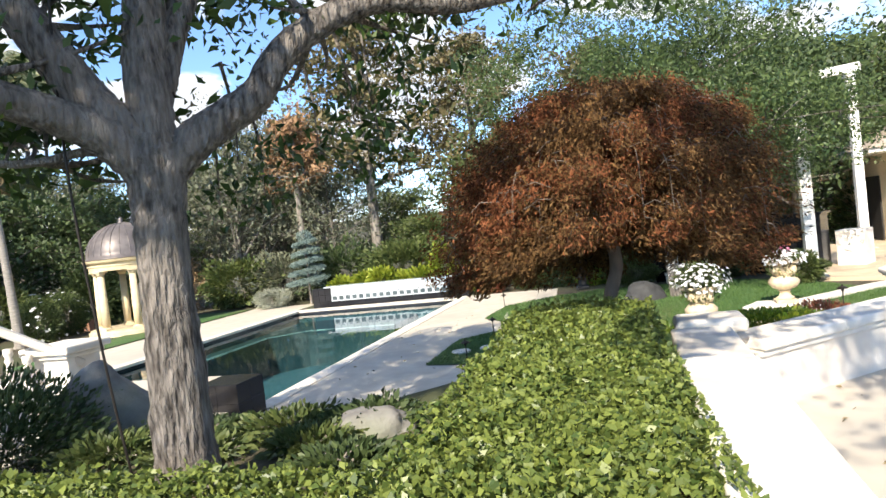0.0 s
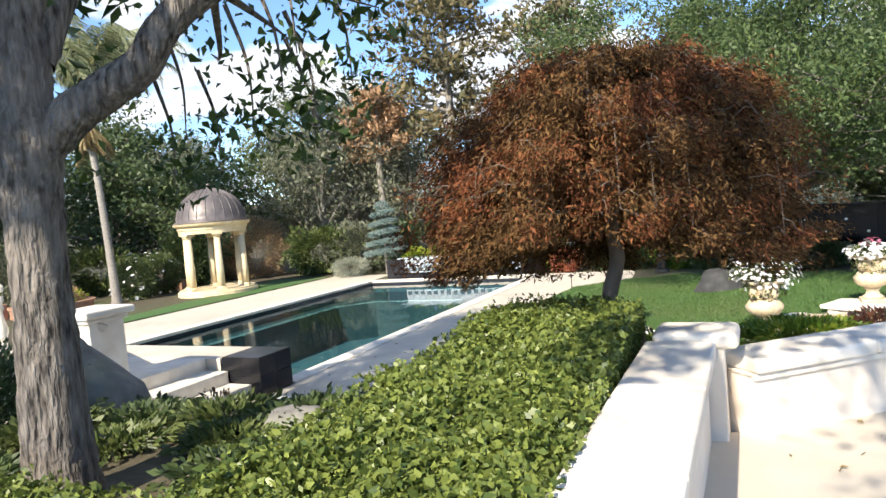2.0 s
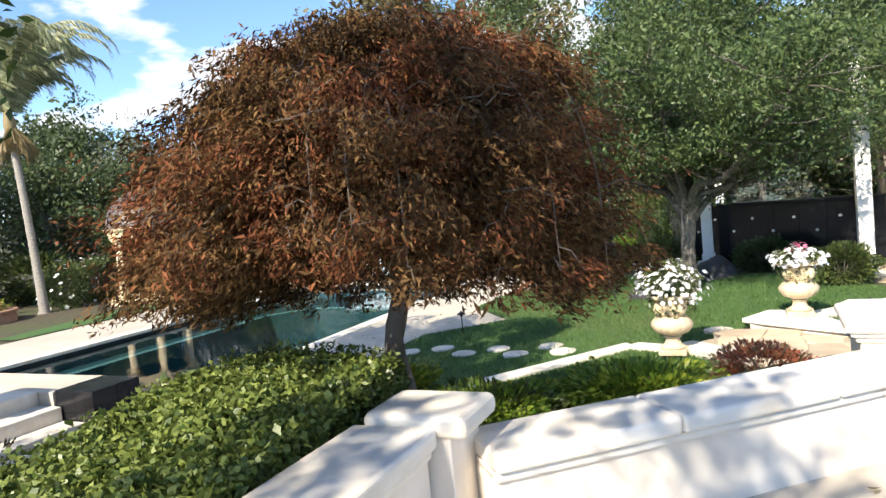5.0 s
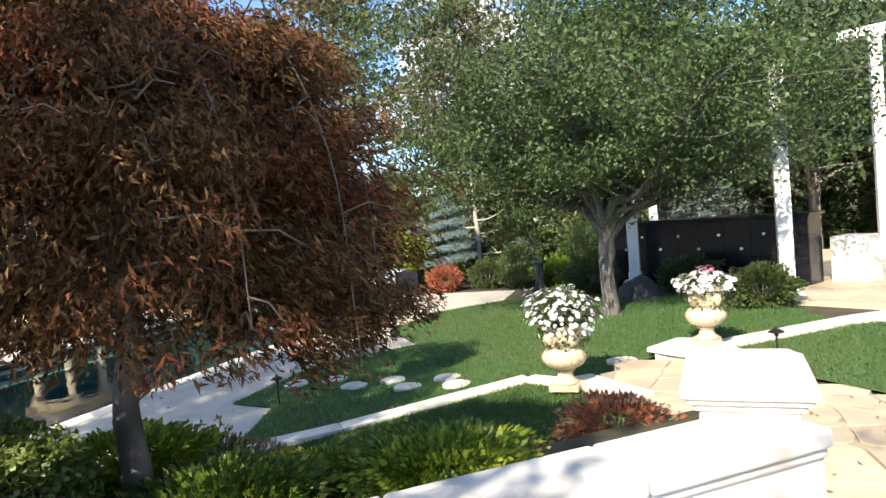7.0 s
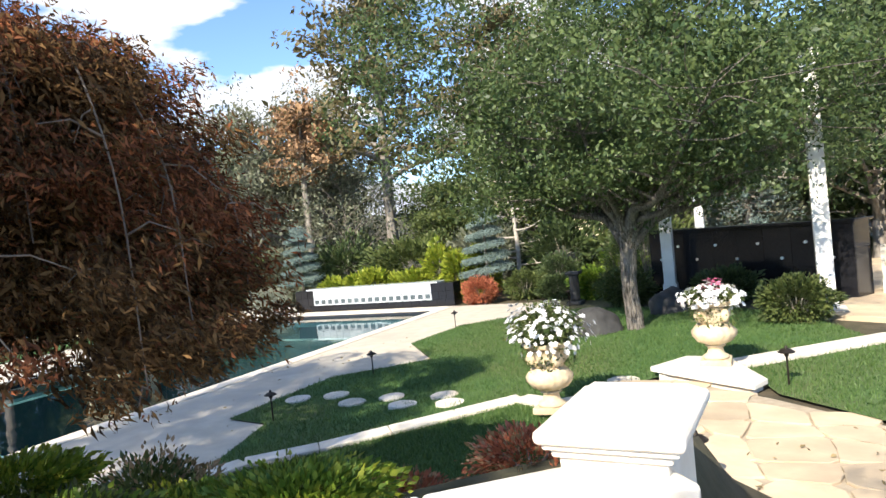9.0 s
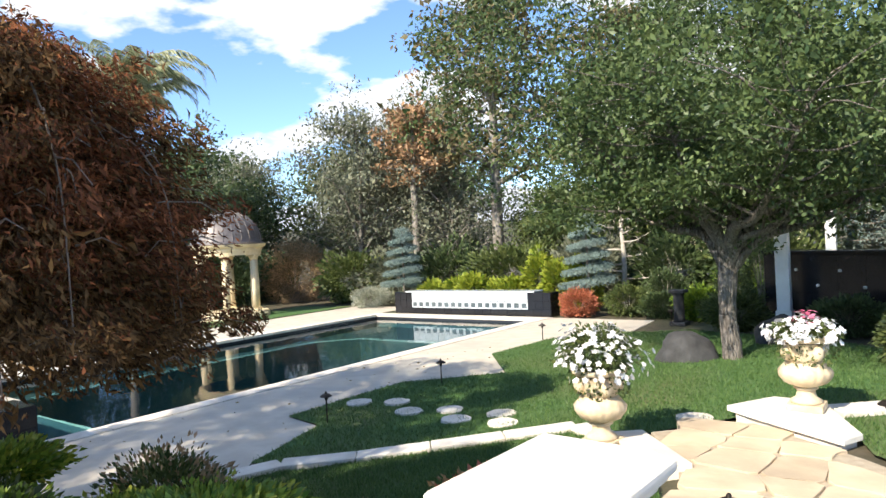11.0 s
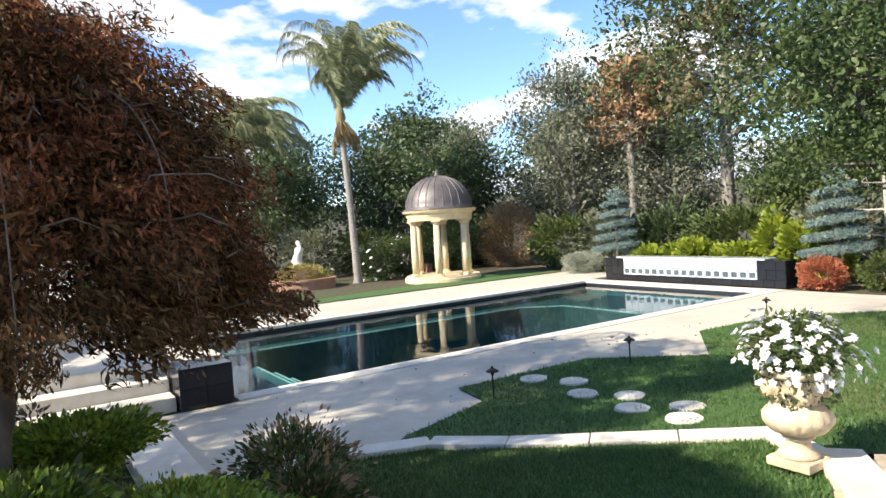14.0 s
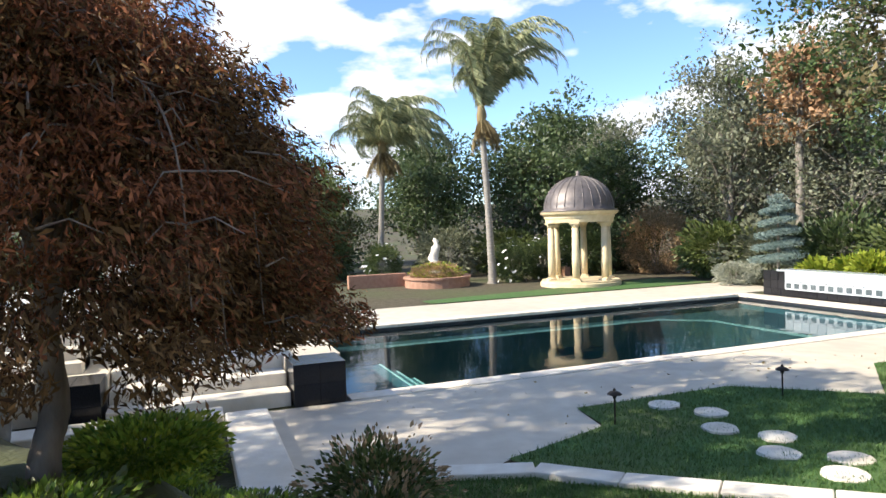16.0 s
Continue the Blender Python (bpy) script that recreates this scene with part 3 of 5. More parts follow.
# flagged walk
WALK = [(7.95, 1.0), (8.4, -0.3), (8.5, -1.9), (8.95, -2.12), (9.0, -2.48), (9.24, -2.48), (9.24, -2.09), (13.0, -2.09), (12.5, -0.2), (10.1, 1.25), (9.15, 2.1), (8.1, 2.85), (7.6, 2.4), (7.3, 2.1)]
slab("walk_bed", WALK, 0.1, 0.345, MORTAR, "sandy mortar bed of the flagged walk", bevel=0)


def flags(outline, z, cell, seed):
    """Irregular flat stones: jittered cells, shrunk to leave joints."""
    g = rng(seed)
    walk_floor = thing("flagged_walk", "irregular tan flagstones with wide joints", "paving", kind="structure")
    xs = [p[0] for p in outline]
    ys = [p[1] for p in outline]
    nx, ny = int((max(xs) - min(xs)) / cell) + 2, int((max(ys) - min(ys)) / cell) + 2
    px = min(xs) + (np.arange(nx + 1)[:, None] - 0.5 + g.uniform(-0.36, 0.36, (nx + 1, ny + 1))) * cell
    py = min(ys) + (np.arange(ny + 1)[None, :] - 0.5 + g.uniform(-0.36, 0.36, (nx + 1, ny + 1))) * cell
    for i in range(nx):
        for j in range(ny):
            quad = [(px[a, b], py[a, b]) for a, b in ((i, j), (i + 1, j), (i + 1, j + 1), (i, j + 1))]
            cx, cy = sum(q[0] for q in quad) / 4, sum(q[1] for q in quad) / 4
            if not inside(np.array([cx]), np.array([cy]), outline)[0]:
                continue
            ring = []
            for k in range(4):
                (ax, ay), (bx, by) = quad[k], quad[(k + 1) % 4]
                for u in (0.12, 0.5, 0.88):
                    wx, wy = g.uniform(-0.02, 0.02, 2)
                    ring.append((cx + (ax + (bx - ax) * u - cx) * 0.97 + wx, cy + (ay + (by - ay) * u - cy) * 0.97 + wy))
            part("flagstone", prism(bmesh.new(), ring, z - 0.02, z + 0.022 + g.uniform(-0.004, 0.004), 0.008), FLAG, walk_floor)


flags(WALK, 0.345, 0.5, 8)
for i, (x, y) in enumerate(((2.56, 2.74), (3.08, 3.01), (3.61, 2.65), (4.1, 2.97), (4.54, 2.51), (5.02, 2.88), (5.32, 2.43), (7.5, 2.95), (7.62, 2.6))):
    g = rng(40 + i)
    ring = [(x + 0.2 * math.cos(a) * (1 + 0.06 * g.normal()), y + 0.2 * math.sin(a) * (1 + 0.06 * g.normal())) for a in np.linspace(0, 2 * math.pi, 14, endpoint=False)]
    solid("stepping_stone", prism(bmesh.new(), ring, float(terrain(x, y)) - 0.05, float(terrain(x, y)) + 0.042, 0.01), STONE, "round pale stepping stone set in the lawn", "stepping stone", group="stepping stones across the lawn")

# planter kerbs and steps by the pool
solid("planter_kerb", a_box((0.75, -2.5, -0.05), (3.9, -1.98, 0.16), 0.02), STONE, "wide pale stone planter kerb in dappled shade", "kerb", "structure")
solid("planter_kerb", a_box((0.4, -6.2, -0.05), (0.85, -2.51, 0.16), 0.02), STONE, "pale stone planter kerb beside the bed", "kerb", "structure")
steps = thing("pool_steps", "three broad pale stone steps up to the spa terrace", "steps", kind="structure")
for i in range(3):
    part("step", a_box((-1.3 if i < 2 else -6.0, -3.9, -0.02), (0.16 - 0.42 * i, -1.6, 0.185 * (i + 1)), 0.014), STONE, steps)
slab("spa_terrace", [(-6.0, -1.6), (-1.3, -1.6), (-0.4, -1.6), (-0.4, -0.78), (-6.0, -0.78)], -0.02, 0.55, DECK, "raised pale stone terrace beside the pool")
slab("spa_terrace", [(-6.0, -8.0), (-0.4, -8.0), (-0.4, -3.92), (-6.0, -3.92)], -0.02, 0.55, DECK, "raised pale stone terrace by the balustrade")


def tiled_cube(x0, y0, x1, y1, h):
    cube = thing("granite_pier", "black polished granite tiled pier at the pool corner", "pier", (0, 0, 0), group="granite piers by the steps")
    part("core", a_box((x0 + 0.02, y0 + 0.02, -0.3), (x1 - 0.02, y1 - 0.02, h - 0.02)), BLACK, cube)
    g = 0.002
    hx, hy, hz = (x1 - x0) / 2, (y1 - y0) / 2, h / 2
    for i in range(2):
        for j in range(2):
            part("tile", a_box((x0 + hx * i + g, y0 + hy * j + g, h - 0.02), (x0 + hx * (i + 1) - g, y0 + hy * (j + 1) - g, h), 0.002, seg=1), BLACK, cube)
            part("tile", a_box((x1 - 0.02, y0 + hy * i + g, hz * j + g), (x1, y0 + hy * (i + 1) - g, hz * (j + 1) - g), 0.002, seg=1), BLACK, cube)
            part("tile", a_box((x0 + hx * i + g, y0, hz * j + g), (x0 + hx * (i + 1) - g, y0 + 0.02, hz * (j + 1) - g), 0.002, seg=1), BLACK, cube)
            part("tile", a_box((x0 + hx * i + g, y1 - 0.02, hz * j + g), (x0 + hx * (i + 1) - g, y1, hz * (j + 1) - g), 0.002, seg=1), BLACK, cube)


tiled_cube(-0.38, -1.58, 0.32, -0.86, 0.57)
tiled_cube(-0.5, -4.6, 0.18, -3.94, 0.57)


# ---- garden furniture ----
def urn(x, y, z, size, flowers, seed, label):
    pot = thing("garden_urn", label, "urn", (x, y, z), group="urns by the walk")
    s = size
    part("foot", a_box((-0.17 * s, -0.17 * s, 0), (0.17 * s, 0.17 * s, 0.07 * s), 0.01), URN, pot)
    part("stem", lathe([(0.15 * s, 0.07 * s), (0.15 * s, 0.1 * s), (0.1 * s, 0.13 * s), (0.085 * s, 0.19 * s), (0.1 * s, 0.215 * s), (0.12 * s, 0.22 * s), (0.1 * s, 0.24 * s)], 20), URN, pot, smooth=True)
    part("bowl", lathe([(0.1 * s, 0.24 * s), (0.19 * s, 0.28 * s), (0.24 * s, 0.35 * s), (0.245 * s, 0.4 * s), (0.21 * s, 0.46 * s), (0.175 * s, 0.5 * s)], 48, 16, 0.16, (0.26 * s, 0.45 * s)), URN, pot, "gadrooned bowl", smooth=True)
    part("body", lathe([(0.17 * s, 0.49 * s), (0.18 * s, 0.55 * s), (0.195 * s, 0.62 * s), (0.22 * s, 0.69 * s), (0.25 * s, 0.72 * s)], 32, 8, 0.05, (0.52 * s, 0.66 * s)), URN, pot, smooth=True)
    part("rim", lathe([(0.25 * s, 0.71 * s), (0.275 * s, 0.735 * s), (0.28 * s, 0.76 * s), (0.25 * s, 0.77 * s), (0.2 * s, 0.74 * s)], 32), URN, pot, smooth=True)
    for i in range(4):
        a = math.pi / 4 + i * math.pi / 2
        bm = bmesh.new()
        bmesh.ops.create_uvsphere(bm, u_segments=10, v_segments=6, radius=0.06 * s, matrix=pose(0.2 * s * math.cos(a), 0.2 * s * math.sin(a), 0.6 * s) @ Matrix.Diagonal((1, 1, 1.4, 1)))
        part("mask_ornament", bm, URN, pot, smooth=True)
    part("soil", lathe([(0.01, 0.7 * s), (0.24 * s, 0.7 * s), (0.24 * s, 0.745 * s), (0.01, 0.75 * s)], 20), SOIL, pot)
    plant = thing("flowering_plant", "mound of small white flowers spilling from an urn" if flowers == "tall" else "low mound of white and pink flowers in an urn", "flowers", (x, y, z + 0.745 * s), group="flowers in the urns")
    r = (0.4, 0.4, 0.27) if flowers == "tall" else (0.33, 0.33, 0.13)
    c = (0, 0, 0.17 if flowers == "tall" else 0.06)
    g = rng(seed)
    pts = blob_points(2600, c, (r[0] * s, r[1] * s, r[2] * s), seed, 0.3)
    hang = blob_points(500, (0, 0, -0.12), (0.28 * s, 0.28 * s, 0.2 * s), seed + 1, 0.85)
    part("foliage", leaves(np.vstack([pts, hang]), 0.04, seed, 0.1), L_MID, plant)
    pts = blob_points(360, c, (r[0] * s * 1.08, r[1] * s * 1.08, r[2] * s * 1.12), seed + 2, 0.72, 0.3)
    keep = pts[:, 2] > -0.12
    flower_heads(pts[keep], 0.034, PETAL, plant, seed)
    if flowers != "tall":
        flower_heads(blob_points(44, (0.02, 0.02, 0.18), (0.16, 0.16, 0.09), seed + 5, 0.6), 0.034, PINK, plant, seed + 6, "pink blossoms")
    return pot


def flower_heads(points, size, mat, parent, seed, label=""):
    """Open five-petalled blossoms, joined."""
    g = rng(seed)
    vs, fs = [], []
    for p in points:
        d = np.array([p[0], p[1], p[2] + 0.15]) + g.normal(0, 0.12, 3)
        d /= np.linalg.norm(d) + 1e-9
        s = np.cross(d, [0.2, 0.5, 0.8])
        s /= np.linalg.norm(s)
        u = np.cross(d, s)
        r = size * g.uniform(0.7, 1.2)
        b = len(vs)
        vs.append(p)
        for k in range(10):
            a = k * math.pi / 5
            rr = r if k % 2 == 0 else r * 0.62
            vs.append(p + rr * (math.cos(a) * s + math.sin(a) * u) + d * r * 0.25)
        for k in range(0, 10, 2):
            fs.append((b, b + 1 + (k + 9) % 10, b + 1 + k, b + 1 + (k + 1) % 10))
    part("blossoms", raw(vs, fs), mat, parent, label)


urn(6.98, 1.62, 0.3, 1.0, "tall", 11, "weathered tan stone urn overflowing with white flowers")
urn(8.55, 3.2, 0.46, 1.0, "low", 12, "tan stone urn crowned with low white and pink flowers")


def path_light(x, y):
    z = float(terrain(x, y))
    lamp = thing("path_light", "dark bronze path light with a small flat hat", "garden light", (x, y, z - 0.02), group="path lights")
    part("stake", lathe([(0.011, 0), (0.011, 0.36)], 8), BRONZE, lamp)
    part("lamp_body", lathe([(0.02, 0.34), (0.026, 0.36), (0.022, 0.4)], 10), BRONZE, lamp)
    part("hat", lathe([(0.085, 0.385), (0.088, 0.392), (0.05, 0.42), (0.02, 0.43), (0.012, 0.455), (0.003, 0.46)], 14), BRONZE, lamp)


for x, y in ((2.9, 4.36), (2.92, 1.74), (2.3, 9.0), (4.05, -1.1), (9.3, 2.55), (8.68, -0.38), (4.2, 12.2), (9.9, 12.0)):
    path_light(x, y)

# ---- domed pavilion ----
pav = thing("garden_pavilion", "small round pavilion of ochre stone columns with a grey ribbed dome", "pavilion", (-12.2, 10.9, 0.08), turn=20)
part("base", lathe([(1.5, -0.1), (1.5, 0.05), (1.44, 0.07), (1.44, 0.12)], 40), OCHRE, pav)
R = 1.12
for i in range(6):
    a = math.radians(60 * i)
    col = part("column", lathe([(0.135, 0.22), (0.14, 0.9), (0.115, 2.12)], 16), OCHRE, pav, smooth=True, at=pose(R * math.cos(a), R * math.sin(a), 0, 0, 0, 60 * i))
    part("plinth", a_box((-0.18, -0.18, 0.12), (0.18, 0.18, 0.18), 0.008), OCHRE, col)
    part("torus", lathe([(0.165, 0.175), (0.175, 0.195), (0.16, 0.22), (0.14, 0.235)], 16), OCHRE, col, smooth=True)
    part("capital", lathe([(0.12, 2.08), (0.135, 2.12), (0.165, 2.19), (0.165, 2.2)], 16), OCHRE, col, smooth=True)
    part("abacus", a_box((-0.18, -0.18, 2.2), (0.18, 0.18, 2.26), 0.006), OCHRE, col)
bm = lathe([(1.25, 2.26), (1.27, 2.4), (1.3, 2.42), (1.3, 2.5), (1.42, 2.58), (1.46, 2.66), (0.9, 2.66), (0.9, 2.26), (1.25, 2.26)], 48)
part("entablature", bm, OCHRE, pav)
dome = [(1.4, 2.66), (1.4, 2.72), (1.3, 2.76)] + [(1.3 * math.cos(radians(a)) + 0.0, 2.76 + 1.22 * math.sin(radians(a))) for a in range(8, 86, 9)] + [(0.12, 3.98)]
shell = part("dome", lathe(dome, 48), LEAD, pav, smooth=True)
for i in range(24):
    a = 2 * math.pi * i / 24
    line = [(1.305 * math.cos(radians(e)) * math.cos(a), 1.305 * math.cos(radians(e)) * math.sin(a), 2.76 + 1.225 * math.sin(radians(e)), 0.016) for e in range(2, 87, 7)]
    part("rib", tubes([line], 5), LEAD, shell)
part("finial", lathe([(0.12, 3.95), (0.14, 3.99), (0.06, 4.04), (0.09, 4.1), (0.05, 4.17), (0.01, 4.2)], 14), LEAD, pav, smooth=True)

# ---- glass block spillway ----
spill = thing("spillway_wall", "white glass block spillway between black granite piers at the pool end", "fountain")
FY = 13.4
FROST = material("frosted_glass", (0.1, 0.12, 0.13), 0.15, (0.06, 0.08, 0.085), 14, bump=0.1, spec=0.7, per_piece=0.25)
part("granite_base", a_box((-6.0, FY + 0.02, -0.02), (0.2, FY + 0.55, 0.72), 0.004), BLACK, spill)
n = 20
for i in range(n):
    x = -6.0 + i * 6.2 / n
    part("base_tile", a_box((x + 0.004, FY - 0.005, 0.0), (x + 6.2 / n - 0.004, FY + 0.02, 0.2), 0.003, seg=1), BLACK, spill)
for k, (x0, x1) in enumerate(((-6.0, -5.2), (-0.6, 0.2))):
    for i in range(3):
        for j in range(2):
            if (k == 0 and i == 2 or k == 1 and i == 0) and j == 1:
                continue
            part("pier_tile", a_box((x0 + 0.267 * i + 0.004, FY - 0.005, 0.205 + 0.26 * j), (x0 + 0.267 * (i + 1) - 0.004, FY + 0.02, 0.46 + 0.26 * j), 0.003, seg=1), BLACK, spill)
part("top_lip", a_box((-5.5, FY - 0.02, 0.72), (-0.35, FY + 0.56, 0.765), 0.012), GLASSY, spill)
n = 17
w = 4.62 / n
for i in range(n):
    x = -5.2 + i * w
    part("upper_block", a_box((x + 0.006, FY - 0.03, 0.44), (x + w - 0.006, FY + 0.02, 0.715), 0.012), GLASSY, spill)
    frame_bm = bmesh.new()
    for lo, hi in (((x + 0.004, 0.2), (x + 0.045, 0.43)), ((x + w - 0.045, 0.2), (x + w - 0.004, 0.43)), ((x + 0.045, 0.2), (x + w - 0.045, 0.24)), ((x + 0.045, 0.39), (x + w - 0.045, 0.43))):
        box(frame_bm, (lo[0], FY - 0.035, lo[1]), (hi[0], FY + 0.02, hi[1]), 0.006, seg=1)
    block = part("lower_block", frame_bm, GLASSY, spill)
    part("pane", a_box((x + 0.045, FY - 0.012, 0.24), (x + w - 0.045, FY + 0.02, 0.39)), FROST, block)

# ---- granite water wall and pergola ----
wall = thing("water_wall", "long black polished granite water wall below the pergola", "fountain", (6.6, 11.2, 0.2), turn=math.degrees(math.atan2(-2.6, 3.95)))
ln = 4.73
part("core", a_box((0, 0, -0.2), (ln, 0.5, 1.58), 0.004), BLACK, wall)
for i in range(8):
    for j in range(2):
        part("granite_slab", a_box((ln * i / 8 + 0.003, -0.025, 0.02 + j * 0.77), (ln * (i + 1) / 8 - 0.003, 0.0, 0.78 + j * 0.77), 0.003, seg=1), BLACK, wall)
part("coping", a_box((-0.06, -0.08, 1.58), (ln + 0.06, 0.58, 1.64), 0.012), BLACK, wall)
for i in range(9):
    part("spout", lathe([(0.03, 0), (0.03, 0.04)], 10, m=pose(0.35 + i * 0.5, -0.02, 1.25 if i % 2 else 0.95, 90)), WHITE, wall)
part("stone_end", a_box((ln + 0.1, 0.6, 0.1), (ln + 0.75, 1.3, 1.1), 0.012), CAST, wall)


def pergola_post(x, y, z, top):
    post = thing("pergola_post", "tall square white pergola post on a stone plinth", "post", (x, y, z), group="pergola posts")
    part("plinth", a_box((-0.24, -0.24, -0.3), (0.24, 0.24, 0.1), 0.01), STONE, post)
    part("plinth_cap", a_box((-0.27, -0.27, 0.1), (0.27, 0.27, 0.15), 0.01), STONE, post)
    part("base_block", a_box((-0.15, -0.15, 0.15), (0.15, 0.15, 0.35), 0.008), WHITE, post)
    part("shaft", a_box((-0.125, -0.125, 0.35), (0.125, 0.125, top - 0.15), 0.012), WHITE, post)
    part("capital", a_box((-0.16, -0.16, top - 0.15), (0.16, 0.16, top), 0.012), WHITE, post)


PT = 5.5
for x, y in ((9.98, 7.3), (7.1, 10.4), (12.85, 13.2), (7.3, 16.0)):
    pergola_post(x, y, 0.3, PT if y > 12 else 4.4)
beams = thing("pergola_roof", "white painted pergola beams above the posts", "pergola", (0, 0, 0))


def beam(name, a, b, z, w, h):
    ln = math.hypot(b[0] - a[0], b[1] - a[1])
    part(name, a_box((-0.3, -w / 2, 0), (ln + 0.3, w / 2, h), 0.01), WHITE, beams, at=pose(a[0], a[1], z, 0, 0, math.degrees(math.atan2(b[1] - a[1], b[0] - a[0]))))


beam("beam", (12.4, 13.42), (12.85, 13.2), PT + 0.3, 0.18, 0.26)
slab("patio", [(9.75, 7.0), (12, 5.5), (17, 5.5), (17, 16), (8.5, 16), (7.4, 11.6), (10.6, 9.0)], -0.05, 0.42, FLAG, "warm sandstone patio beyond the water wall")
slab("patio_step", [(10.2, 6.6), (12.2, 5.2), (17, 5.2), (17, 5.5), (12, 5.52), (10.1, 6.75)], -0.05, 0.28, STONE, "low stone step up to the patio")

# ---- house corner ----
house = thing("house", "cream stucco house with a low tiled roof", "house", (14.1, 14.2, 0.4))
part("wall", a_box((0, 0, 0), (7, 8, 2.9), 0.01), STUCCO, house)
# Closed panel on the wall; the unlit room's darkness is in its colour.
part("doorway", a_box((-0.05, 1.2, 0.05), (0.02, 3.2, 2.2), 0.02), DARKIN, house)
part("eave", a_box((-0.9, -0.9, 2.9), (7.9, 8.9, 3.05), 0.02), WHITE, house)
bm = bmesh.new()
lo = [bm.verts.new(v) for v in ((-1, -1, 3.05), (8, -1, 3.05), (8, 9, 3.05), (-1, 9, 3.05))]
hi = [bm.verts.new(v) for v in ((3.5, 3.4, 4.7), (3.5, 4.6, 4.7))]
for f in ((lo[0], lo[1], hi[0]), (lo[1], lo[2], hi[1], hi[0]), (lo[2], lo[3], hi[1]), (lo[3], lo[0], hi[0], hi[1])):
    bm.faces.new(f)
part("roof", bm, ROOF, house)

# ---- planting ----
def limbs_of(height, clear, spread, r0, n_limb, seed, rise=0.6, lean=(0, 0)):
    """A trunk with limbs and side branches: lines of x, y, z, radius, and the places where leaves gather."""
    g = rng(seed)
    top = height * 0.86
    trunk = smooth_line([(0, 0, -0.2, r0 * 1.25), (0.02, 0, 0.25, r0), (lean[0] * 0.4, lean[1] * 0.4, clear, r0 * 0.8),
                         (lean[0] + g.normal(0, 0.1), lean[1] + g.normal(0, 0.1), (clear + top) / 2, r0 * 0.5), (lean[0] * 1.3, lean[1] * 1.3, top, r0 * 0.12)], 6)
    lines, tips = [trunk], []
    for i in range(n_limb):
        u = (i + 0.5) / n_limb
        z0 = clear + (top - clear) * 0.85 * u
        k = int(np.argmin(abs(trunk[:, 2] - z0)))
        o = trunk[k]
        a = i * 2.4 + g.uniform(-0.4, 0.4)
        reach = spread * math.sqrt(max(0.1, 1 - (u * 0.95) ** 2)) * g.uniform(0.75, 1.1)
        d = np.array([math.cos(a), math.sin(a)])
        up = rise * reach * g.uniform(0.5, 1.1)
        mid = (o[0] + d[0] * reach * 0.45, o[1] + d[1] * reach * 0.45, z0 + up * 0.65, o[3] * 0.34)
        end = (o[0] + d[0] * reach, o[1] + d[1] * reach, z0 + up, o[3] * 0.08 + 0.004)
        line = smooth_line([(o[0], o[1], o[2], o[3] * 0.6), mid, end], 6)
        lines.append(line)
        for k2 in (4, 6, 8, 10, 12):
            b = line[k2]
            for _ in range(2):
                e = b[:3] + np.array([g.normal(0, 0.2), g.normal(0, 0.2), g.uniform(0.0, 0.2)]) * spread
                lines.append(np.array([[*b[:3], b[3] * 0.5], [*((b[:3] + e) / 2 + g.normal(0, 0.03, 3) * spread), b[3] * 0.3], [*e, 0.004]]))
                tips.append(e)
                tips.append((b[:3] + e) / 2)
        tips.append(np.array(end[:3]))
    for _ in range(6):
        tips.append(np.array([g.normal(0, 0.12) * spread + lean[0], g.normal(0, 0.12) * spread + lean[1], height * g.uniform(0.85, 1.0)]))
    return lines, np.array(tips)


def tree(name, label, at, height, clear, spread, r0, n_limb, n_leaf, leaf, leaf_size, bark, seed, clump=0.14, rise=0.6, droop=0.1, group="", aspect=0.5, lean=(0, 0)):
    t = thing(name, label, "tree", at, group)
    lines, tips = limbs_of(height, clear, spread, r0, n_limb, seed, rise, lean)
    part("trunk", tubes(lines, 5, 0.04, seed), bark, t, smooth=True)
    part("crown", leaves(clumps(tips, n_leaf, spread * clump, seed + 1, 0.75), leaf_size, seed + 2, droop, aspect), leaf, t)
    return t


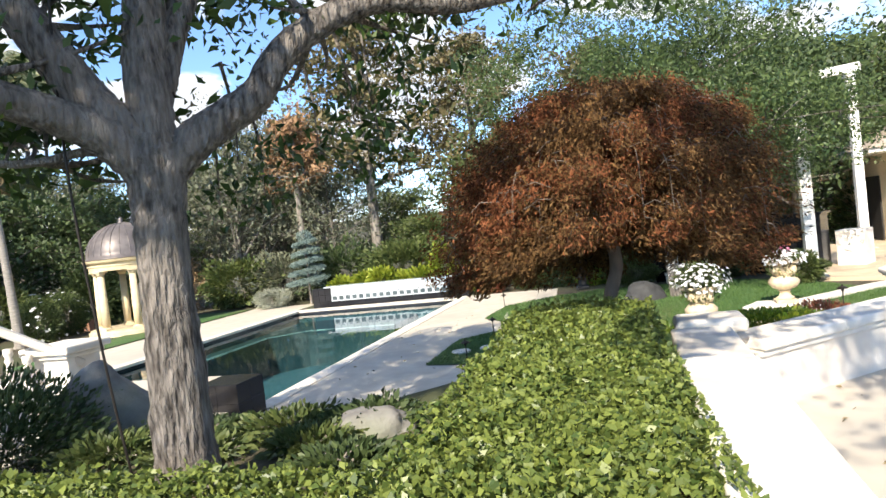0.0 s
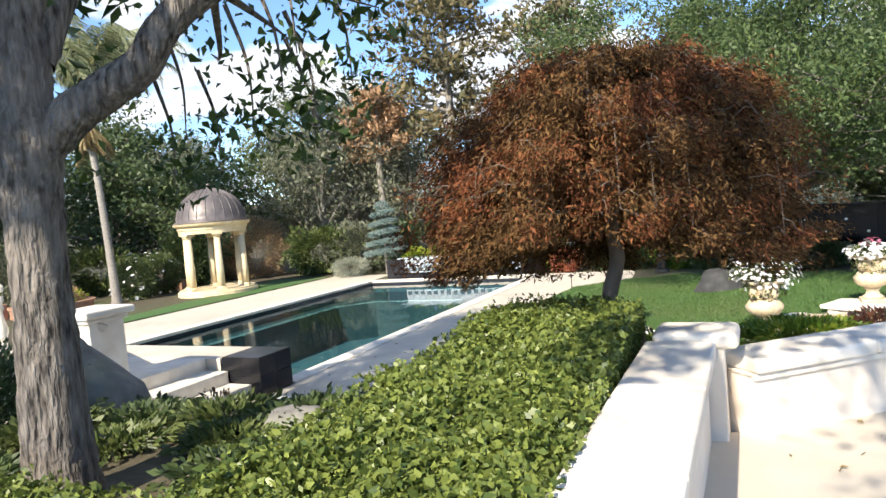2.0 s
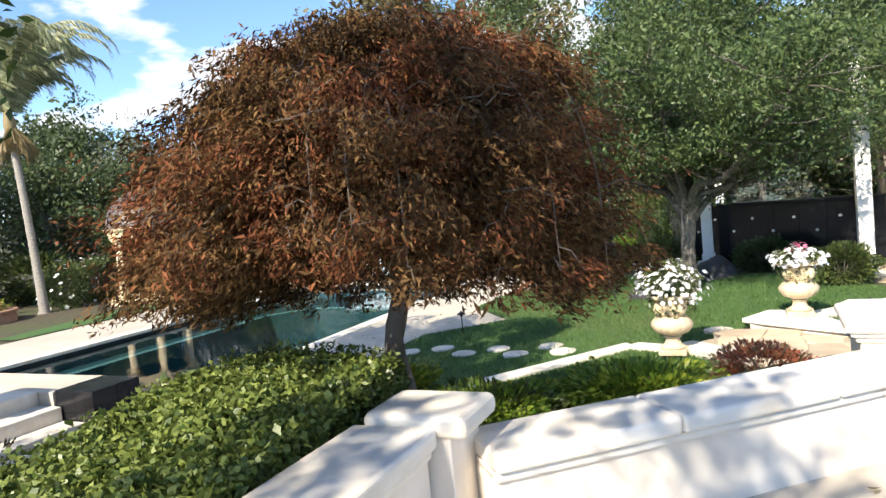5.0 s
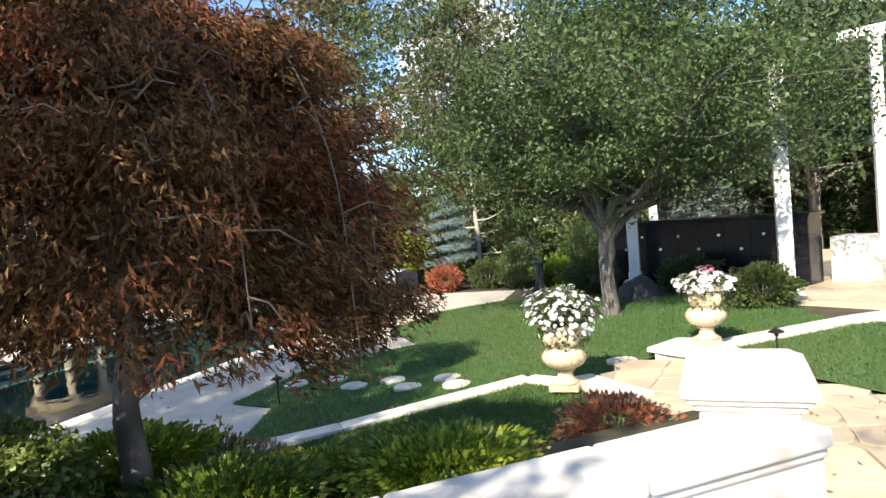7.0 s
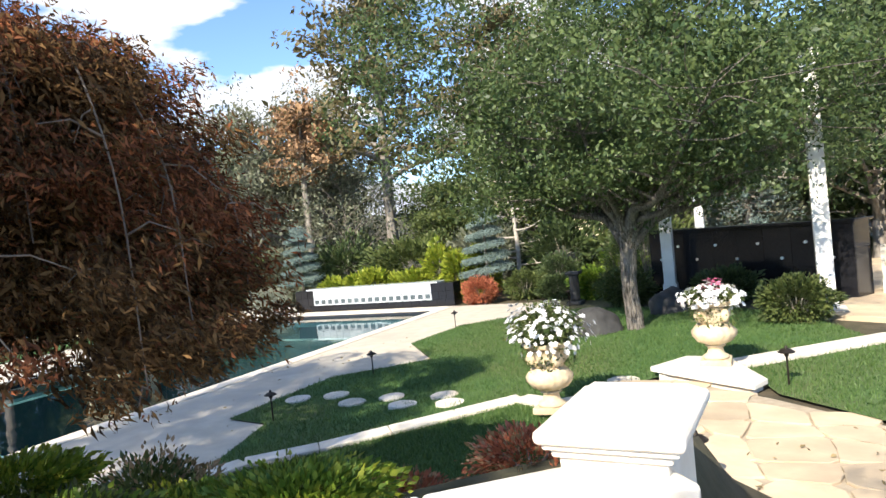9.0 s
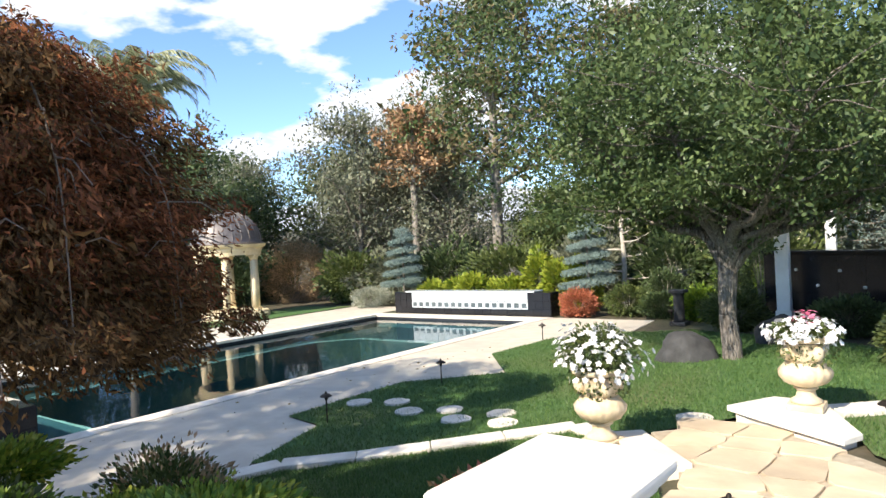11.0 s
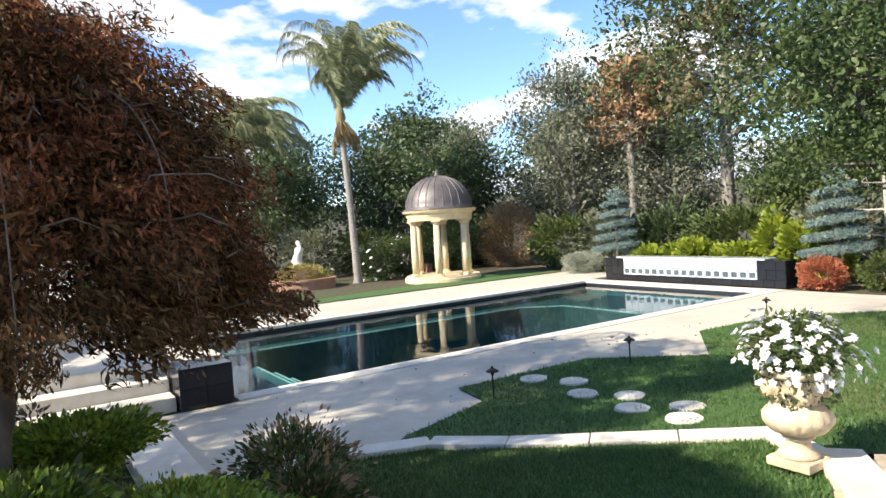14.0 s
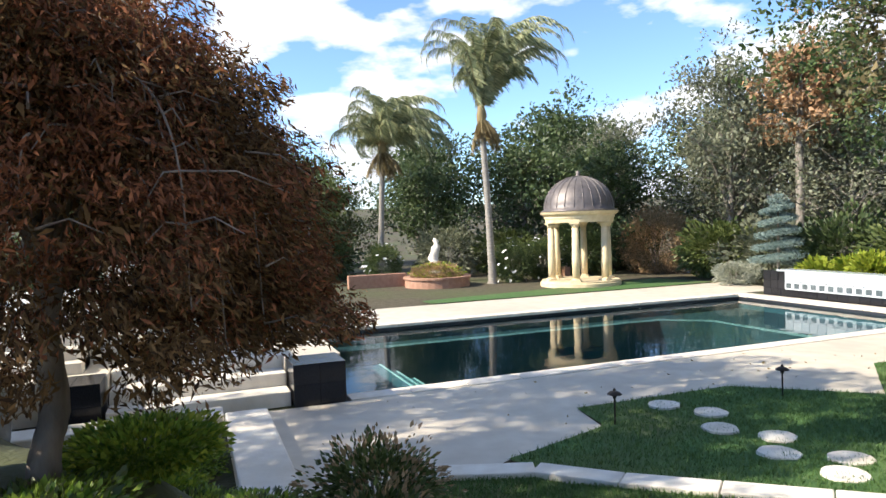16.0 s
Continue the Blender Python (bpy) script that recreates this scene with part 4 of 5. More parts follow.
# weeping maple on the bank
maple = thing("japanese_maple", "weeping laceleaf maple with a dense dome of rust red foliage", "tree", (5.8, -3.5, 1.1))
g = rng(21)
lines = [smooth_line([(0.0, 0.0, -0.2, 0.1), (0.03, -0.02, 0.2, 0.078), (-0.05, 0.03, 0.5, 0.068), (0.04, 0.02, 0.85, 0.064), (0.0, 0.05, 1.25, 0.06), (0.03, 0.0, 1.7, 0.05)], 8)]
veils, ways = [], []
for i in range(170):
    a = i * 2.399 + g.uniform(-0.3, 0.3)
    u = (i + 0.5) / 170
    reach = 1.5 * math.sqrt(u) * g.uniform(0.88, 1.06)
    reach *= 1 - 0.15 * max(0, 0.45 * math.cos(a) + 0.9 * math.sin(a)) ** 2
    z0 = g.uniform(1.1, 1.6)
    crest = 2.5 - (0.28 - 0.2 * max(0, 0.95 * math.cos(a) + 0.3 * math.sin(a)) ** 2 + 0.26 * max(0, 0.55 * math.cos(a) + 0.83 * math.sin(a)) ** 2) * reach ** 2.2 + g.uniform(-0.12, 0.1)
    d = (math.cos(a), math.sin(a))
    fall = g.uniform(0.35, 0.6) + 1.15 * max(0, reach - 0.75) * g.uniform(0.7, 1.5)
    low = max(0.72 + 0.2 * g.random() + 0.4 * max(0, -d[1]), crest - fall)
    line = smooth_line([(0.02, 0.02, z0, 0.026), (d[0] * reach * 0.4, d[1] * reach * 0.4, max(z0, crest) * 0.95, 0.014), (d[0] * reach * 0.78, d[1] * reach * 0.78, crest - 0.06, 0.006),
                        (d[0] * reach, d[1] * reach, (crest + low) / 2 + 0.1, 0.004), (d[0] * (reach + 0.06), d[1] * (reach + 0.06), low, 0.003)], 6)
    if i % 3 == 0:
        lines.append(line)
    for k in range(9, len(line)):
        b = line[k][:3]
        for _ in range(2):
            e = b + np.array([g.normal(0, 0.13), g.normal(0, 0.13), g.uniform(-0.14, 0.04)])
            if g.random() < 0.25:
                lines.append(np.array([[*b, 0.005], [*((b + e) / 2 + (0, 0, 0.04)), 0.0035], [*e, 0.002]]))
            veils.append(e)
            ways.append((d[0] * 0.8, d[1] * 0.8, -0.5))
part("trunk", tubes(lines, 7, 0.04, 5), BARK_MAPLE, maple, smooth=True)
veils, ways = np.array(veils), np.array(ways)


patch = np.array([noise.noise(Vector(v) * 1.7) for v in veils])
tuft = np.array([noise.noise(Vector(v) * 4.5 + Vector((7, 3, 1))) for v in veils])
hem = 1 + 1.8 * np.clip((1.3 - veils[:, 2]) / 0.4, 0, 1)


def lace(n, seed, mat, name, size, fill=(1, 1, 1), lean=0.0):
    """Fine cut leaves hanging in many small overlapping sprays, thicker in some tufts and along the hem."""
    g = rng(seed)
    w = (np.clip(0.45 + 1.9 * tuft, 0.07, 1.3) if lean else 1.0) * np.clip(0.5 + lean * patch, 0.05, 1) * hem
    pick = g.choice(len(veils), n, p=w / w.sum())
    off = g.normal(size=(n, 3))
    off *= np.minimum(1, 1.6 / np.linalg.norm(off, axis=1, keepdims=True)) * np.array([0.075, 0.075, 0.05])
    part(name, leaves(veils[pick] * fill + off, size, seed, 0.12, 0.24, out=ways[pick], spread=0.5), mat, maple)


lace(230000, 31, L_MAPLE, "crown", 0.034, lean=-1.6)
lace(140000, 33, L_MAPLE_RED, "red_foliage", 0.034, lean=1.8)
lace(130000, 35, L_MAPLE, "inner_foliage", 0.05, (0.82, 0.82, 0.96))

# spreading oak by the terrace
oak = thing("spreading_oak", "old oak with a thick furrowed trunk forking into heavy limbs", "tree", (3.55, -6.83, 1.05))
rt = np.array([0.783, 0.622, 0])


def limb(points, steps=9):
    """Points given as metres to the side, metres towards the viewer's side, height over the root, radius."""
    fw = np.array([-0.622, 0.783, 0])
    return smooth_line([(*(rt[:2] * s + fw[:2] * f), z, r * 0.79) for s, f, z, r in points], steps)


ob_lines = [
    limb([(0.0, 0, -0.35, 0.36), (-0.02, 0, 0.05, 0.25), (-0.03, 0, 0.35, 0.215), (-0.02, 0, 0.95, 0.185), (-0.02, 0, 1.3, 0.172), (-0.01, 0, 1.65, 0.182), (0, 0, 1.92, 0.195), (0.01, 0, 2.1, 0.16)], 8),
    limb([(0.04, 0, 1.9, 0.15), (0.21, -0.01, 2.06, 0.14), (0.39, -0.02, 2.18, 0.13), (0.58, -0.04, 2.3, 0.122), (0.7, -0.05, 2.48, 0.114), (0.85, -0.06, 2.62, 0.11), (1.11, -0.08, 2.77, 0.103), (1.42, -0.1, 2.85, 0.096), (1.85, -0.12, 2.83, 0.082), (2.4, -0.2, 2.91, 0.055), (2.9, -0.3, 2.95, 0.03), (3.46, -0.3, 3.05, 0.012)], 6),
    limb([(0.02, 0, 1.85, 0.17), (-0.13, 0.02, 2.12, 0.16), (-0.29, 0.04, 2.32, 0.146), (-0.43, 0.06, 2.56, 0.138), (-0.6, 0.1, 2.85, 0.13), (-0.8, 0.15, 3.2, 0.12), (-1.4, 0.3, 4.0, 0.09), (-2.0, 0.4, 5.0, 0.04)], 7),
    limb([(-0.02, 0, 1.88, 0.15), (-0.2, -0.04, 2.08, 0.14), (-0.41, -0.08, 2.2, 0.125), (-0.69, -0.15, 2.3, 0.115), (-1.2, -0.3, 2.46, 0.1), (-2.2, -0.6, 2.75, 0.07), (-3.3, -0.8, 3.2, 0.025)], 7),
    limb([(0.01, 0, 1.9, 0.165), (0.01, 0.03, 2.26, 0.157), (0.02, 0.08, 2.58, 0.154), (0.05, 0.12, 2.9, 0.139), (0.08, 0.18, 3.5, 0.12), (0.2, 0.2, 4.4, 0.076), (0.2, 0.2, 5.4, 0.03)], 8),
    limb([(0.06, 0.05, 2.35, 0.12), (0.15, 0.15, 2.65, 0.112), (0.26, 0.25, 2.92, 0.1), (0.45, 0.4, 3.3, 0.08), (0.9, 0.7, 3.9, 0.05), (1.6, 1.0, 4.6, 0.02)], 7),
    limb([(-0.1, 0, 1.98, 0.034), (-0.32, 0.03, 2.04, 0.03), (-0.52, 0.06, 2.01, 0.028), (-0.72, 0.1, 2.01, 0.026), (-1.1, 0.2, 2.1, 0.012)], 6),
]
g = rng(77)
tips = []
for ln_ in ob_lines[1:]:
    for k in range(len(ln_) // 2, len(ln_), 3):
        b = ln_[k]
        for _ in range(3):
            back = g.uniform(0.25, 1.1)
            e = b[:3] + np.array([g.normal(0, 0.4) - 0.62 * back, g.normal(0, 0.4) + 0.78 * back, g.uniform(-0.1, 0.75)])
            ob_lines.append(smooth_line([(*b[:3], b[3] * 0.35), (*((b[:3] + e) / 2 + g.normal(0, 0.08, 3)), 0.014), (*e, 0.004)], 4))
            tips.append(e)
            tips.append((b[:3] + 2 * e) / 3)
for s, f, z in ((1.3, 0.5, 2.2), (1.5, 0.6, 2.0), (1.1, 0.8, 2.1), (1.4, 0.4, 2.45), (1.75, 0.6, 2.3), (1.5, 0.9, 1.9), (0.6, 1.4, 2.1), (0.8, 1.6, 1.85), (0.45, 1.7, 1.8), (-0.6, 1.2, 2.5)):
    e = np.array([*(rt[:2] * s + np.array([-0.622, 0.783]) * f), z])
    tips += [e, e, e + (0.1, 0.1, 0.25)]
    ob_lines.append(smooth_line([(e[0] * 0.9, e[1] * 0.9, z + 0.75, 0.016), (e[0] * 0.97, e[1], z + 0.4, 0.01), (*e, 0.004)], 5))
part("trunk", tubes(ob_lines[:1], 20, 0.035, 6), BARK, oak, smooth=True)
for i, ln_ in enumerate(ob_lines[1:7]):
    part("limb", tubes([ln_], 16, 0.03, 60 + i), BARK, oak, smooth=True)
for ln_ in ob_lines[7:]:
    part("twig", tubes([ln_], 6), BARK, oak, smooth=True)
part("crown", leaves(clumps(tips, 8000, 0.17, 8), 0.088, 9, 0.35, 0.42), L_NEAR, oak)
# High clumps above view, placed so their shade dapples deck and lawn.
high = [(g.uniform(-4.4, 0.0), g.uniform(-5.2, 3.3), g.uniform(5.2, 6.4)) for _ in range(150)]
# More unseen clumps, added to shade the dark shrub, maple and wall pier.
high += [(g.uniform(-4.6, -2.5), g.uniform(-8.2, -5.2), g.uniform(5.2, 6.4)) for _ in range(30)]
high += [(g.uniform(2.5, 3.6), g.uniform(-3.4, -0.9), g.uniform(4.9, 5.9)) for _ in range(10)]
high += [(g.uniform(1.9, 2.6), g.uniform(-4.7, -3.6), g.uniform(4.9, 5.7)) for _ in range(2)]
part("shade_crown", leaves(clumps(high, 30000, 0.3, 10), 0.145, 11, 0.2, 0.45), L_NEAR, oak)
cable = solid("hanging_cable", tubes([smooth_line([(3.27, -7.1, 4.4, 0.007), (3.22, -7.1, 3.1, 0.007), (3.3, -7.1, 2.0, 0.007), (3.42, -7.1, 1.1, 0.007)], 8)], 6), BRONZE, "thin black cable hanging down the oak trunk", "cable")


# clipped hedge along the parapet
def hedge(x0, y0, x1, y1, z0, z1, n, seed, taper=0.0):
    h = thing("hedge", "broad clipped hedge of small bright green leaves", "hedge", ((x0 + x1) / 2, (y0 + y1) / 2, z0), group="hedges on the bank")
    a, b = (x1 - x0) / 2, (y1 - y0) / 2
    g = rng(seed)
    bm = a_box((-a + 0.1, -b + 0.1, -0.7), (a - 0.1, b - 0.1, z1 - z0 - 0.1), 0.08)
    part("twig_mass", bm, SOIL, h)
    x, y = g.uniform(-a, a, n), g.uniform(-b, b, n)
    zt = z1 - z0 + np.array([0.07 * noise.noise(Vector((u * 1.6, v * 1.6, seed))) + 0.04 * noise.noise(Vector((u * 5, v * 5, seed))) for u, v in zip(x, y)])
    edge = np.minimum(a - abs(x), b - abs(y))
    zt -= 0.16 * np.clip(1 - edge / 0.18, 0, 1) ** 2
    z = zt - np.abs(g.normal(0, 0.06, n))
    side = g.random(n) < 0.3
    s = g.random(n)
    z = np.where(side, s * zt, z)
    pick = g.random(n) < b / (a + b)
    sx = np.where(pick, np.sign(x) * (a - np.abs(g.normal(0, 0.05, n))), x)
    sy = np.where(pick, y, np.sign(y) * (b - np.abs(g.normal(0, 0.05, n))))
    x, y = np.where(side, sx, x), np.where(side, sy, y)
    x = x - np.clip(x / a, 0, 1) * taper * y / b
    z = z + taper * np.clip(y / b, 0, 1)
    part("foliage", leaves(np.stack([x, y, z], -1), 0.036, seed, -0.1, 0.6, 0.2), L_HEDGE, h)


hedge(4.95, -8.7, 6.22, -3.95, 1.1, 1.6, 90000, 51, 0.12)
hedge(0.6, -9.3, 5.0, -7.3, 1.0, 1.52, 56000, 52)


def bush(name, label, at, radii, n, leaf, size, seed, mat2=None, twigs=True, droop=0.0, lumps=0.22, aspect=0.5, category="shrub", group=""):
    b = thing(name, label, category, at, group)
    g = rng(seed)
    c = (0, 0, radii[2] * 0.85)
    if twigs:
        lines = []
        for i in range(14):
            d = g.normal(size=3)
            d /= np.linalg.norm(d)
            e = np.array(c) + d * np.array(radii) * 0.8
            e[2] = abs(e[2])
            lines.append(np.array([[g.normal(0, 0.04), g.normal(0, 0.04), -0.03, 0.02], [e[0] * 0.4, e[1] * 0.4, e[2] * 0.55, 0.012], [*e, 0.004]]))
        part("twig_frame", tubes(lines, 5), BARK_GREY, b)
    p = blob_points(n, c, radii, seed, 0.45, lumps)
    p[:, 2] = np.abs(p[:, 2])
    part("foliage", leaves(p, size, seed, droop, aspect), leaf, b)
    if mat2:
        part("young_growth", leaves(blob_points(n // 3, c, [r * 1.04 for r in radii], seed + 1, 0.8, lumps), size, seed + 1, droop, aspect), mat2, b)
    return b


def gz(x, y):
    return float(terrain(x, y)) - 0.02


for x, y, r, s in ((4.5, -1.55, 0.5, 61), (5.25, -1.75, 0.38, 62)):
    bush("rose_shrub", "leggy dark green shrub with wine tinted shoots by the kerb", (x, y, gz(x, y)), (r, r, r * 0.8), 3600, L_MID, 0.055, s, L_BRONZE, group="shrubs by the kerb", lumps=0.5)
for i, (x, y) in enumerate(((6.5, -1.9), (7.0, -1.75), (7.5, -1.65), (7.95, -1.75), (7.3, -2.1))):
    bush("red_groundcover", "low clump of coral red barberry foliage", (x, y, gz(x, y)), (0.36, 0.3, 0.17), 2600, L_REDBUSH, 0.035, 70 + i, L_BRONZE, group="red groundcover by the wall")
for i, (x, y) in enumerate(((5.1, -2.5), (5.6, -2.2), (6.0, -2.6), (6.5, -2.9), (4.6, -2.9), (5.3, -3.1), (6.3, -3.5), (4.3, -2.2), (3.6, -2.9), (3.0, -3.2), (2.3, -3.0), (1.9, -4.0), (6.8, -2.7), (7.2, -2.9), (3.9, -3.6))):
    bush("groundcover", "spreading bright green groundcover on the bank", (x, y, gz(x, y)), (0.5, 0.44, 0.12), 3800, L_COVER, 0.042, 80 + i, L_LIME if i % 2 else L_MID, twigs=False, group="groundcover on the bank")
for i, (x, y, r) in enumerate(((2.7, -5.6, 0.4), (3.4, -5.5, 0.4), (4.05, -5.4, 0.35), (3.0, -6.1, 0.4), (4.2, -6.3, 0.35), (2.3, -6.1, 0.4), (2.6, -6.8, 0.4), (3.8, -5.9, 0.35))):
    bush("shade_plant", "low dark green leafy plant on the soil below the oak", (x, y, gz(x, y)), (r, r, 0.045 + 0.02 * (i % 3)), 1100, (L_DARK, L_MID)[i % 2], 0.06, 240 + i, group="plants below the oak", lumps=0.45)
bush("young_rose", "spindly young rose bush in the planter bed", (1.15, -3.3, gz(1.15, -3.3)), (0.26, 0.26, 0.38), 260, L_WINE, 0.06, 94)
bush("dark_shrub", "dense dark shrub in deep shade below the oak", (1.2, -6.2, gz(1.2, -6.2)), (0.9, 1.2, 0.75), 20000, L_DARK, 0.05, 95)
bush("red_bush", "low flame red shrub beside the spillway", (1.0, 13.6, 0), (0.6, 0.5, 0.45), 5000, L_REDBUSH, 0.06, 96)
bush("silver_bush", "low rounded silver grey bush by the deck", (-8.6, 14.9, 0), (0.8, 0.8, 0.45), 6000, L_SILVER, 0.05, 97)
bush("bronze_bush", "tall twiggy bush in bronze autumn leaf", (-15.0, 16.6, 0), (1.75, 1.6, 1.55), 15000, L_BRONZE, 0.07, 98, L_BRONZE, droop=-0.3)
bush("laurel_bush", "glossy green laurel bush before the water wall", (9.5, 6.6, gz(9.5, 6.6)), (0.6, 0.6, 0.42), 6000, L_MID, 0.06, 99)
for i, x in enumerate(np.arange(-5.4, 0.9, 0.85)):
    bush("lime_shrub", "yellow green broad-leaved shrub behind the spillway", (float(x), 14.9 + 0.3 * (i % 2), 0), (0.6, 0.5, 0.55 + 0.08 * (i % 3) + (0.4 if x > -1.8 else 0)), 1500, L_LIME, 0.16, 110 + i, group="shrubs behind the spillway")
for i, (x, y, h) in enumerate(((2.3, 14.2, 0.5), (3.4, 14.0, 0.4), (4.6, 13.5, 0.5), (5.6, 12.8, 0.45), (3.0, 15.5, 0.7), (5.2, 15, 0.8), (6.0, 10.9, 0.5), (8.3, 9.3, 0.4))):
    bush("border_shrub", "mixed green border shrub at the lawn edge", (x, y, gz(x, y)), (0.7, 0.6, h), 4500, (L_MID, L_DARK, L_COVER)[i % 3], 0.09 if i % 3 == 2 else 0.07, 120 + i, group="border shrubs")
for i, (x, y) in enumerate(((-15.6, 11.2), (-15.2, 9.6), (-16.6, 12.0), (-18.5, 5.0))):
    b = bush("rose_bush", "tall bush rose dotted with white blooms", (x, y, 0), (0.8, 0.8, 0.9), 6000, L_DARK, 0.07, 130 + i, L_MID, group="white roses")
    flower_heads(blob_points(40, (0, 0, 0.8), (0.85, 0.85, 0.95), 140 + i, 0.95), 0.08, PETAL, b, 150 + i)


UNDER = [(-17, 14, 2.0), (-19.5, 11.5, 1.8), (-20.5, 8.8, 1.6), (-22, 3, 1.8), (-22.5, -0.5, 2.0), (-22, -4, 2.0), (-18.2, 16.8, 2.2), (-11.5, 17, 1.6), (-9.2, 17.5, 1.5), (-6.2, 17.2, 1.6), (-3.4, 17.4, 1.5), (-0.4, 17.6, 1.6),
         (2.6, 17.8, 1.7), (5.6, 17.6, 1.7), (8.6, 19.2, 1.8), (12, 19.5, 2.0), (15, 18.5, 2.0), (18.5, 17, 2.0), (-23, -8, 2.2), (-19, 18, 2.2)]
first_under = {}
for i, (x, y, r) in enumerate(UNDER):
    k = i % 3
    if k not in first_under:
        first_under[k] = bush("woodland_shrub", "tangled woodland shrub behind the garden", (x, y, -0.03), (1.9, 1.7, 1.25), 4800, (L_DARK, L_MID, L_GREY)[k], 0.17, 180 + k, group="woodland edge shrubs", lumps=0.4)
    else:
        copy_thing(first_under[k], pose(x, y, -0.03, 0, 0, 67 * i))

pillar = thing("garden_pedestal", "short dark stone pedestal with a moulded cap in the border", "pedestal", (4.3, 12.5, gz(4.3, 12.5)))
part("base", a_box((-0.2, -0.2, 0), (0.2, 0.2, 0.1), 0.012), DARKROCK, pillar)
part("shaft", lathe([(0.15, 0.1), (0.13, 0.2), (0.13, 0.75), (0.16, 0.82)], 16), DARKROCK, pillar, smooth=True)
part("cap", a_box((-0.19, -0.19, 0.82), (0.19, 0.19, 0.9), 0.015), DARKROCK, pillar)

# spiral topiaries
def spiral(x, y, height, label, seed):
    t = thing("spiral_topiary", label, "topiary", (x, y, 0), group="spiral topiaries")
    g = rng(seed)
    part("trunk", tubes([[(0, 0, 0, 0.06), (0, 0, height * 0.5, 0.045), (0, 0, height - 0.1, 0.015)]], 8), BARK_GREY, t)
    turns = 5.0
    n = 34000
    u = g.random(n) ** 1.15
    ang = u * turns * 2 * math.pi + seed
    rad = 0.9 * (1 - 0.5 * u)
    z = 0.85 + (height - 1.0) * u
    tube_r = 0.165 * (1 - 0.25 * u)
    k = g.random(n) ** 0.4
    a2 = g.uniform(0, 2 * math.pi, n)
    along = g.uniform(0.35, 1.0, n)
    r = rad * along + tube_r * k * np.cos(a2) * 0.7
    p = np.stack([r * np.cos(ang), r * np.sin(ang), z + tube_r * k * np.sin(a2) * 0.72 - 0.12 * along], -1)
    top = blob_points(1500, (0, 0, height - 0.1), (0.33, 0.33, 0.24), seed, 0.4)
    part("spiral_foliage", leaves(np.vstack([p, top]), 0.053, seed, 0.0, 0.3), L_BLUE, t)


spiral(-6.9, 15.0, 2.95, "blue green spiral topiary juniper beyond the spillway", 1)
spiral(0.9, 14.6, 2.95, "blue green spiral topiary juniper beside the red bush", 2)


# palms
def palm(x, y, height, seed, label, upright=True):
    t = thing("palm_tree", label, "palm", (x, y, 0), group="palms behind the pavilion")
    g = rng(seed)
    lean = g.uniform(-0.3, 0.3, 2)
    trunk = smooth_line([(0, 0, -0.1, 0.24), (0, 0, 0.4, 0.17), (lean[0] * 0.5, lean[1] * 0.5, height * 0.6, 0.13), (lean[0], lean[1], height, 0.13)], 12)
    part("trunk", tubes([trunk], 12, 0.02, seed), PALM_BARK, t, smooth=True)
    part("crown_shaft", tubes([smooth_line([(lean[0], lean[1], height - 0.05, 0.17), (lean[0], lean[1], height + 0.5, 0.2), (lean[0], lean[1], height + 1.1, 0.08)], 5)], 10, 0.08, seed), L_PALM_DRY, t)
    for kind in range(2):
        nf = 60 if kind == 0 else 10
        for i in range(nf):
            a = i * 2.399 + g.uniform(-0.2, 0.2)
            u = i / nf
            el = 1.55 - (0.4 if upright else 1.1) * u if kind == 0 else g.uniform(-1.3, -0.8)
            ln = (g.uniform(4.4, 5.9) if upright else g.uniform(3.6, 4.6)) if kind == 0 else g.uniform(0.8, 1.7)
            ln *= 0.62 if kind == 0 and i % 3 == 0 else 1.0
            m = 30
            s = np.linspace(0, 1, m)
            e = el - s ** (2.9 if upright else 2.3) * ((2.9 if upright else 2.9) if kind == 0 else 0.4)
            step = ln / m
            rr, zz = np.cumsum(np.cos(e)) * step, np.cumsum(np.sin(e)) * step
            blow = 0.6 * s ** 2 * (1 if kind == 0 else 0)
            spine = np.stack([lean[0] + rr * math.cos(a) + 0.43 * blow, lean[1] + rr * math.sin(a) + 0.9 * blow, height + 0.5 + zz, 0.022 * (1 - s) + 0.003], -1)
            side = np.array([-math.sin(a), math.cos(a), 0])
            vs, fs = [], []
            for k in range(4, m):
                d = spine[k, :3] - spine[k - 1, :3]
                for sg in (-1, 1):
                    for q in range(3):
                        o = spine[k, :3] + d * q / 3
                        ll = 0.62 * math.sin(math.pi * min(0.95, 0.2 + 0.75 * k / m)) * g.uniform(0.75, 1.2)
                        tip = o + sg * side * ll * g.uniform(0.4, 0.7) + d / step * ll * 0.35 + np.array([0.12, 0.25, -g.uniform(0.4, 0.95)]) * ll
                        w = d / step * 0.015
                        b = len(vs)
                        mid = (o + tip) / 2 + np.array([0, 0, 0.09 * ll])
                        vs += [o - w, o + w, mid + w * 1.2, tip]
                        fs.append((b, b + 1, b + 2, b + 3))
            fr = part("frond", raw(vs, fs), L_PALM if kind == 0 else L_PALM_DRY, t)
            part("spine", tubes([spine], 4), L_PALM_DRY, fr)


palm(-15.1, 8.6, 6.35, 3, "tall feather palm with a slender grey trunk")
palm(-21.4, 5.7, 5.7, 7, "shorter feather palm with drooping fronds", False)

